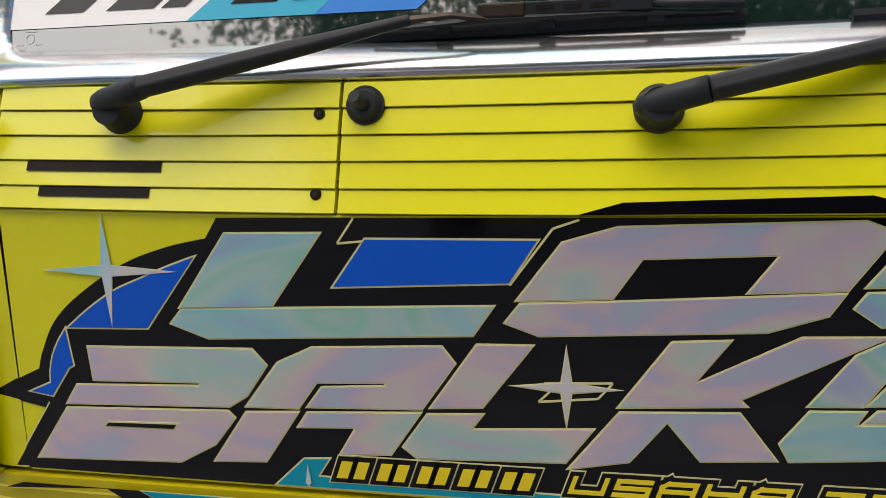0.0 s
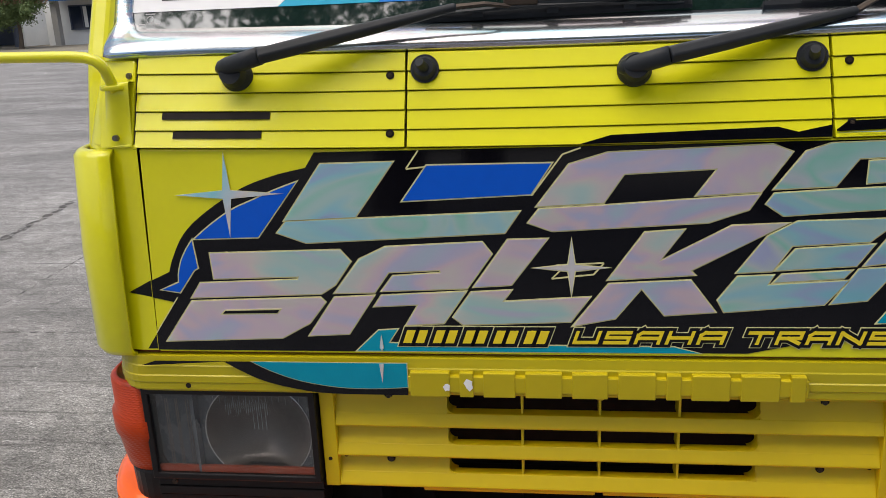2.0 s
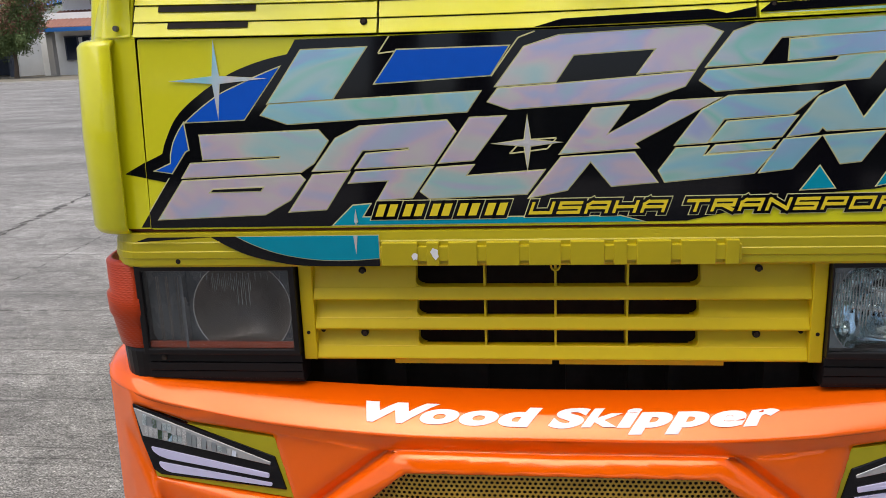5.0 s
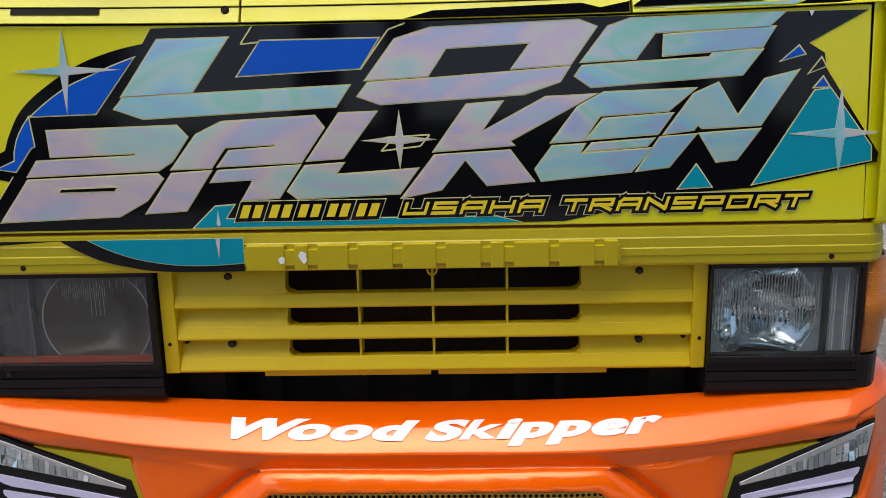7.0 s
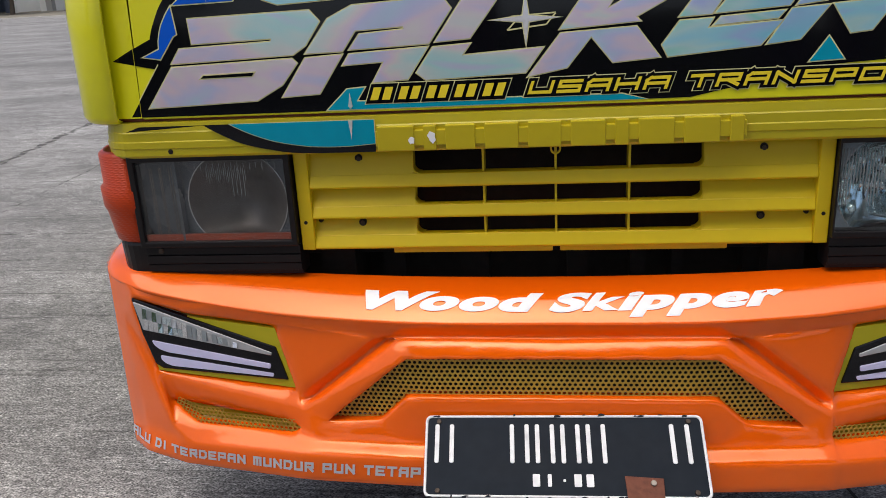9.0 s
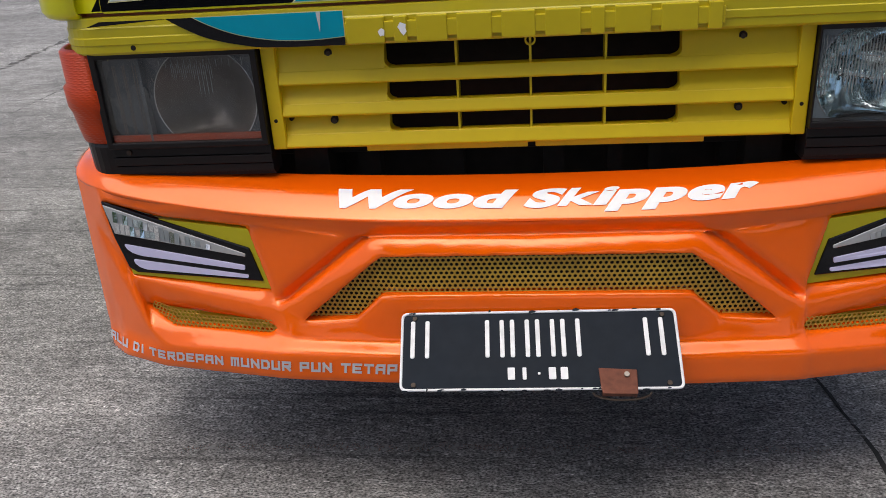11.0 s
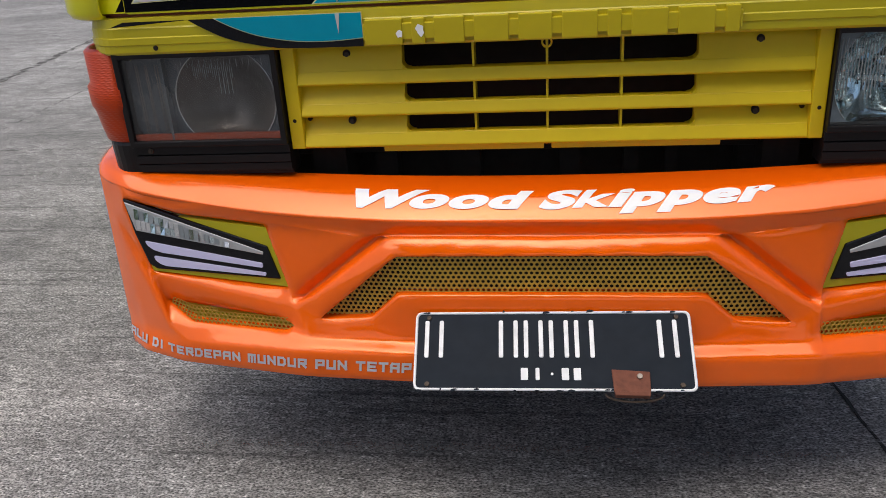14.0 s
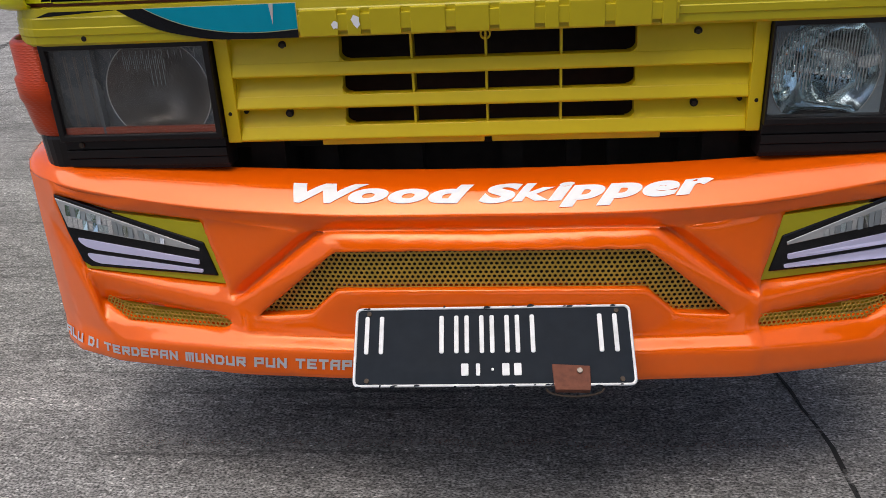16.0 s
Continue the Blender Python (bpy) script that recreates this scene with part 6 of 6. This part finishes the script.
# the haulier's line under the big letters: the first word stands as plain bars
rims, lines = bmesh.new(), bmesh.new()
for k in range(5):
    x = -0.286 + k * 0.0437
    for u in (0.0, 0.0185):
        bar_pts = [(x + u, 0.8612), (x + u + 0.0125, 0.8613), (x + u + 0.0195, 0.8806), (x + u + 0.0070, 0.8805)]
        film("name_bar_piece", bar_pts, panel_y, 0.0030, LETTER_YELLOW, DECAL, "plain yellow lettering bar")
        add_film(rims, outset(bar_pts, 0.0052), panel_y, 0.0022 + 0.00003 * k)
        add_film(lines, outset(bar_pts, 0.0065), panel_y, 0.0016 + 0.00003 * k)
part("letter_rim", rims, BLACK_FILM, DECAL)
part("letter_keyline", lines, CREAM, DECAL)
lettering("USAHA", -0.042, 0.172, 0.8615, 0.0195, 0.0048, panel_y, 0.0030, LETTER_YELLOW, DECAL, 0.35, rim=0.0042, rim_mat=BLACK_FILM, rise=0.004)
lettering("TRANSPORT", 0.194, 0.556, 0.8625, 0.0195, 0.0048, panel_y, 0.0030, LETTER_YELLOW, DECAL, 0.35, rim=0.0042, rim_mat=BLACK_FILM, rise=0.004)


def text_mesh(text, size, bold, shear, spacing=1.0):
    """A word in the built-in font as a mesh in its own plane."""
    cu = bpy.data.curves.new("word", "FONT")
    cu.body, cu.size, cu.offset, cu.shear, cu.extrude, cu.space_character = text, size, bold, shear, 0.0003, spacing
    ob = bpy.data.objects.new("word", cu)
    scene.collection.objects.link(ob)
    dg = bpy.context.evaluated_depsgraph_get()
    me = bpy.data.meshes.new_from_object(ob.evaluated_get(dg))
    bpy.data.objects.remove(ob)
    return me


def band_point(x, f):
    """A place on the bumper's sloping top band: f = 0 at its upper edge, 1 at the crest."""
    keys_u = [BP["st0"], BP["st1"], BP["st2"]]
    keys_l = [BP["c0"], BP["c1"], BP["c2"]]

    def along(keys):
        ax = abs(x)
        for p, q in zip(keys, keys[1:]):
            if ax <= q[0]:
                g = (ax - p[0]) / (q[0] - p[0])
                return Vector((x, p[1] + (q[1] - p[1]) * g, p[2] + (q[2] - p[2]) * g))
        return Vector((x, keys[-1][1], keys[-1][2]))
    return along(keys_u).lerp(along(keys_l), f)


bumper_tree = BVHTree.FromPolygons([v.co.copy() for v in upper_lip.data.vertices], [tuple(p.vertices) for p in upper_lip.data.polygons])
glyphs, cursor = [], 0.0
for c in "Wood Skipper":
    if c == " ":
        cursor += 0.020
        continue
    me = text_mesh(c, 0.075, 0.0024 if c == "k" else 0.0043, 0.0)
    bm = bmesh.new()
    bm.from_mesh(me)
    bmesh.ops.delete(bm, geom=[f for f in bm.faces if min(v.co.z for v in f.verts) < 0.0001], context="FACES")
    bmesh.ops.reverse_faces(bm, faces=[f for f in bm.faces if f.normal.z < 0])
    bmesh.ops.triangulate(bm, faces=bm.faces)
    bmesh.ops.subdivide_edges(bm, edges=[e for e in bm.edges if e.calc_length() > 0.008], cuts=3)
    bmesh.ops.triangulate(bm, faces=bm.faces)
    left, right = min(v.co.x for v in bm.verts), max(v.co.x for v in bm.verts)
    for v in bm.verts:
        v.co.x += cursor - left + 0.32 * v.co.y
    cursor += right - left + {"W": -0.0095, "k": -0.0010, "r": 0.0}.get(c, 0.0018)
    glyphs.append((c, bm))
lo, hi = min(v.co.x for c, b in glyphs for v in b.verts), max(v.co.x for c, b in glyphs for v in b.verts)
y0, y1 = min(v.co.y for c, b in glyphs for v in b.verts), max(v.co.y for c, b in glyphs for v in b.verts)
out = Vector((0, -0.66, 0.75))
for c, bm in glyphs:
    for v in bm.verts:
        fx = (v.co.x - lo) / (hi - lo)
        x = -0.313 + 0.660 * fx
        p = band_point(x, 0.82 - 0.84 * (v.co.y - y0) / (y1 - y0) - 0.05 * fx)
        hit = bumper_tree.ray_cast(p + out * 0.05, -out)[0]
        v.co = (hit or p) + out * 0.0014
    part("bumper_letter", bm, WHITE_FILM, bumper, "white bold slanted letter")


def lip_surface(x, f):
    """A place on the bumper's lower lip: f = 0 at its foot, 1 at its upper ledge."""
    up = [BP[k] for k in ("l0", "l1", "l2", "l3", "l4", "l4b", "l5")]
    low = [BP[k] for k in ("b0", "b1", "b2", "b3", "b4", "b4b", "b5")]

    def along(keys):
        ax = abs(x)
        for p, q in zip(keys, keys[1:]):
            if ax <= q[0]:
                g = (ax - p[0]) / (q[0] - p[0])
                return Vector((x, p[1] + (q[1] - p[1]) * g, p[2] + (q[2] - p[2]) * g))
        return Vector((x, keys[-1][1], keys[-1][2]))
    return along(low).lerp(along(up), f)


shell_tree = BVHTree.FromPolygons([v.co.copy() for v in bumper.data.vertices], [tuple(p.vertices) for p in bumper.data.polygons])


def lip_lettering(text, x0, x1, f0, f1, weight):
    units = sum(0.6 if c == " " else 0.5 if c == "I" else 1.0 for c in text)
    step = (x1 - x0) / units
    x = x0
    for c in text:
        w = step * (0.6 if c == " " else 0.5 if c == "I" else 1.0)
        if c != " ":
            bm = bmesh.new()
            for n, q in enumerate(stroke_letter(c, w * 0.84, 0.017, weight)):
                vs = []
                for u, v in q:
                    p = lip_surface(x + u + 0.12 * v, f0 + (f1 - f0) * v / 0.017)
                    way = Vector((-0.5 if x < -0.66 else -0.1, -0.9, 0.15)).normalized()
                    hit = shell_tree.ray_cast(p + way * 0.04, -way)[0]
                    vs.append(bm.verts.new((hit or p) + way * (0.0016 + 0.00008 * n)))
                bm.faces.new(vs)
            part("slogan_letter", bm, GREY_FILM, bumper)
        x += w


lip_lettering("LALU DI TERDEPAN MUNDUR PUN TETAP", -0.812, -0.219, 0.31, 0.68, 0.0043)

# ---- number plate ----
plate_up = Vector((0, 0.105, 0.085)).normalized()
plate_out = Vector((0, -0.085, 0.105)).normalized()
plate_mid = Vector((0.005, -0.1925, 0.3315)) + plate_up * 0.0028 + plate_out * 0.004


def plate_point(u, v, d):
    return plate_mid + Vector((1, 0, 0)) * (u - 0.03 * v) + plate_up * (v + 0.014 * u) + plate_out * d


def plate_piece(name, pts, d0, d1, mat, parent, label="", bevel=0.0):
    bm = bmesh.new()
    a = [bm.verts.new(plate_point(u, v, d1)) for u, v in pts]
    b = [bm.verts.new(plate_point(u, v, d0)) for u, v in pts]
    bm.faces.new(a)
    bm.faces.new(b[::-1])
    for k in range(len(pts)):
        j = (k + 1) % len(pts)
        bm.faces.new((a[k], a[j], b[j], b[k]))
    return part(name, bm, mat, parent, label, bevel=bevel)


W2, H2 = 0.2135, 0.0645
number_plate = plate_piece("number_plate", rounded([(-W2, -H2), (W2, -H2), (W2, H2), (-W2, H2)], 0.011, 6), -0.0012, 0.0, PLATE_BLACK, truck, "black number plate with white edge and plain raised bars")
rim_out = rounded([(-W2, -H2), (W2, -H2), (W2, H2), (-W2, H2)], 0.011, 6)
rim_in = rounded([(-W2 + 0.004, -H2 + 0.0038), (W2 - 0.004, -H2 + 0.0038), (W2 - 0.004, H2 - 0.0038), (-W2 + 0.004, H2 - 0.0038)], 0.008, 6)
bm = bmesh.new()
loops = [[bm.verts.new(plate_point(u, v, d)) for u, v in ring] for ring, d in ((rim_out, -0.0004), (rim_out, 0.0016), (outset(rim_out, -0.0018), 0.0024), (rim_in, 0.0014), (rim_in, -0.0004))]
for a, b in zip(loops, loops[1:]):
    for k in range(len(a)):
        j = (k + 1) % len(a)
        bm.faces.new((a[k], a[j], b[j], b[k]))
part("plate_edge", bm, PLATE_WHITE, number_plate, "chipped white raised edge", smooth=True)
for u in (-0.183, -0.066, -0.027, 0.012, 0.051, 0.177):
    for d in (-0.0115, 0.0115):
        w = 0.0070
        plate_piece("raised_bar", rounded([(u + d - w / 2, -0.012), (u + d + w / 2, -0.012), (u + d + w / 2, 0.050), (u + d - w / 2, 0.050)], 0.003), -0.0004, 0.0018, PLATE_WHITE, number_plate, bevel=0.0008)
for u, w in ((-0.042, 0.011), (-0.022, 0.006), (0.000, 0.004), (0.020, 0.011), (0.038, 0.011)):
    h = 0.0095 if w > 0.005 else 0.002
    plate_piece("raised_bar", rounded([(u - w / 2, -0.038 - h), (u + w / 2, -0.038 - h), (u + w / 2, -0.038 + h), (u - w / 2, -0.038 + h)], 0.0018), -0.0004, 0.0016, PLATE_WHITE, number_plate)
for u, v in ((-0.192, 0.0545), (0.192, 0.0545), (-0.192, -0.0545), (0.192, -0.0545)):
    bm = bmesh.new()
    add_cyl(bm, plate_point(u, v, -0.001), plate_point(u, v, 0.0022), 0.0042, 0.0036, n=12)
    part("bolt", bm, SCREW_DARK, number_plate)
rust = plate_piece("rust_bracket", [(0.091, -0.066), (0.1445, -0.0665), (0.1455, -0.0345), (0.0890, -0.031)], 0.0, 0.0035, RUST, number_plate, "rusted steel repair bracket", bevel=0.001)
plate_piece("rust_bracket_foot", [(0.093, -0.0715), (0.1435, -0.0725), (0.145, -0.0655), (0.0915, -0.0655)], -0.010, 0.0045, RUST, number_plate, bevel=0.001)
bm = bmesh.new()
add_cyl(bm, plate_point(0.130, -0.042, 0.003), plate_point(0.130, -0.042, 0.0062), 0.0048, 0.004, n=12)
part("bolt", bm, STEEL, number_plate)

# chips in the white edge, and the wire below the bracket
rnd = random.Random(31)
for k in range(26):
    u, side_v = rnd.uniform(-0.21, 0.21), rnd.choice((-1, 1))
    w, h = rnd.uniform(0.0012, 0.006), rnd.uniform(0.0008, 0.0026)
    v = side_v * (H2 - rnd.choice((0.0, 0.0018)))
    plate_piece("paint_chip", [(u - w, v - h), (u + w * 0.6, v - h * 0.7), (u + w, v + h * 0.3), (u, v + h), (u - w * 0.8, v + h * 0.5)], 0.001, 0.0024, PLATE_BLACK, number_plate)
bm = bmesh.new()
add_tube(bm, [plate_point(0.078 + 0.043 * (1 - math.cos(a)), -0.069 - 0.012 * math.sin(a), 0.001) for a in (math.pi * k / 8 for k in range(9))], [0.0016] * 9, 6)
part("wire_loop", bm, SCREW_DARK, number_plate, "loop of grey wire under the plate")

# the driver's side of the cab front is drawn in a little against its twin
SIDE_IN = [(0.300, 0.0), (0.4245, 0.0055), (0.4380, 0.0150), (0.622, 0.0300), (0.6655, 0.0270), (0.690, 0.0470), (0.737, 0.0600), (0.790, 0.0750), (0.840, 0.0820), (1.10, 0.0820)]


def drawn_in(x):
    for (xa, da), (xb, db) in zip(SIDE_IN, SIDE_IN[1:]):
        if xa < x <= xb:
            return x - da - (db - da) * (x - xa) / (xb - xa)
    return x


kept_as_set = ("tyre", "rim", "wiper", "windshield", "garnish", "cowl_panel", "number_plate", "radiator", "crossmember")
for ob in truck.children:
    if ob.name.split(".")[0] in kept_as_set:
        continue
    for piece in [ob] + list(ob.children_recursive):
        if piece.parent is front_panel or piece.name.startswith(("decal", "letter", "keyline")):
            continue
        for v in piece.data.vertices:
            v.co.x = drawn_in(v.co.x)
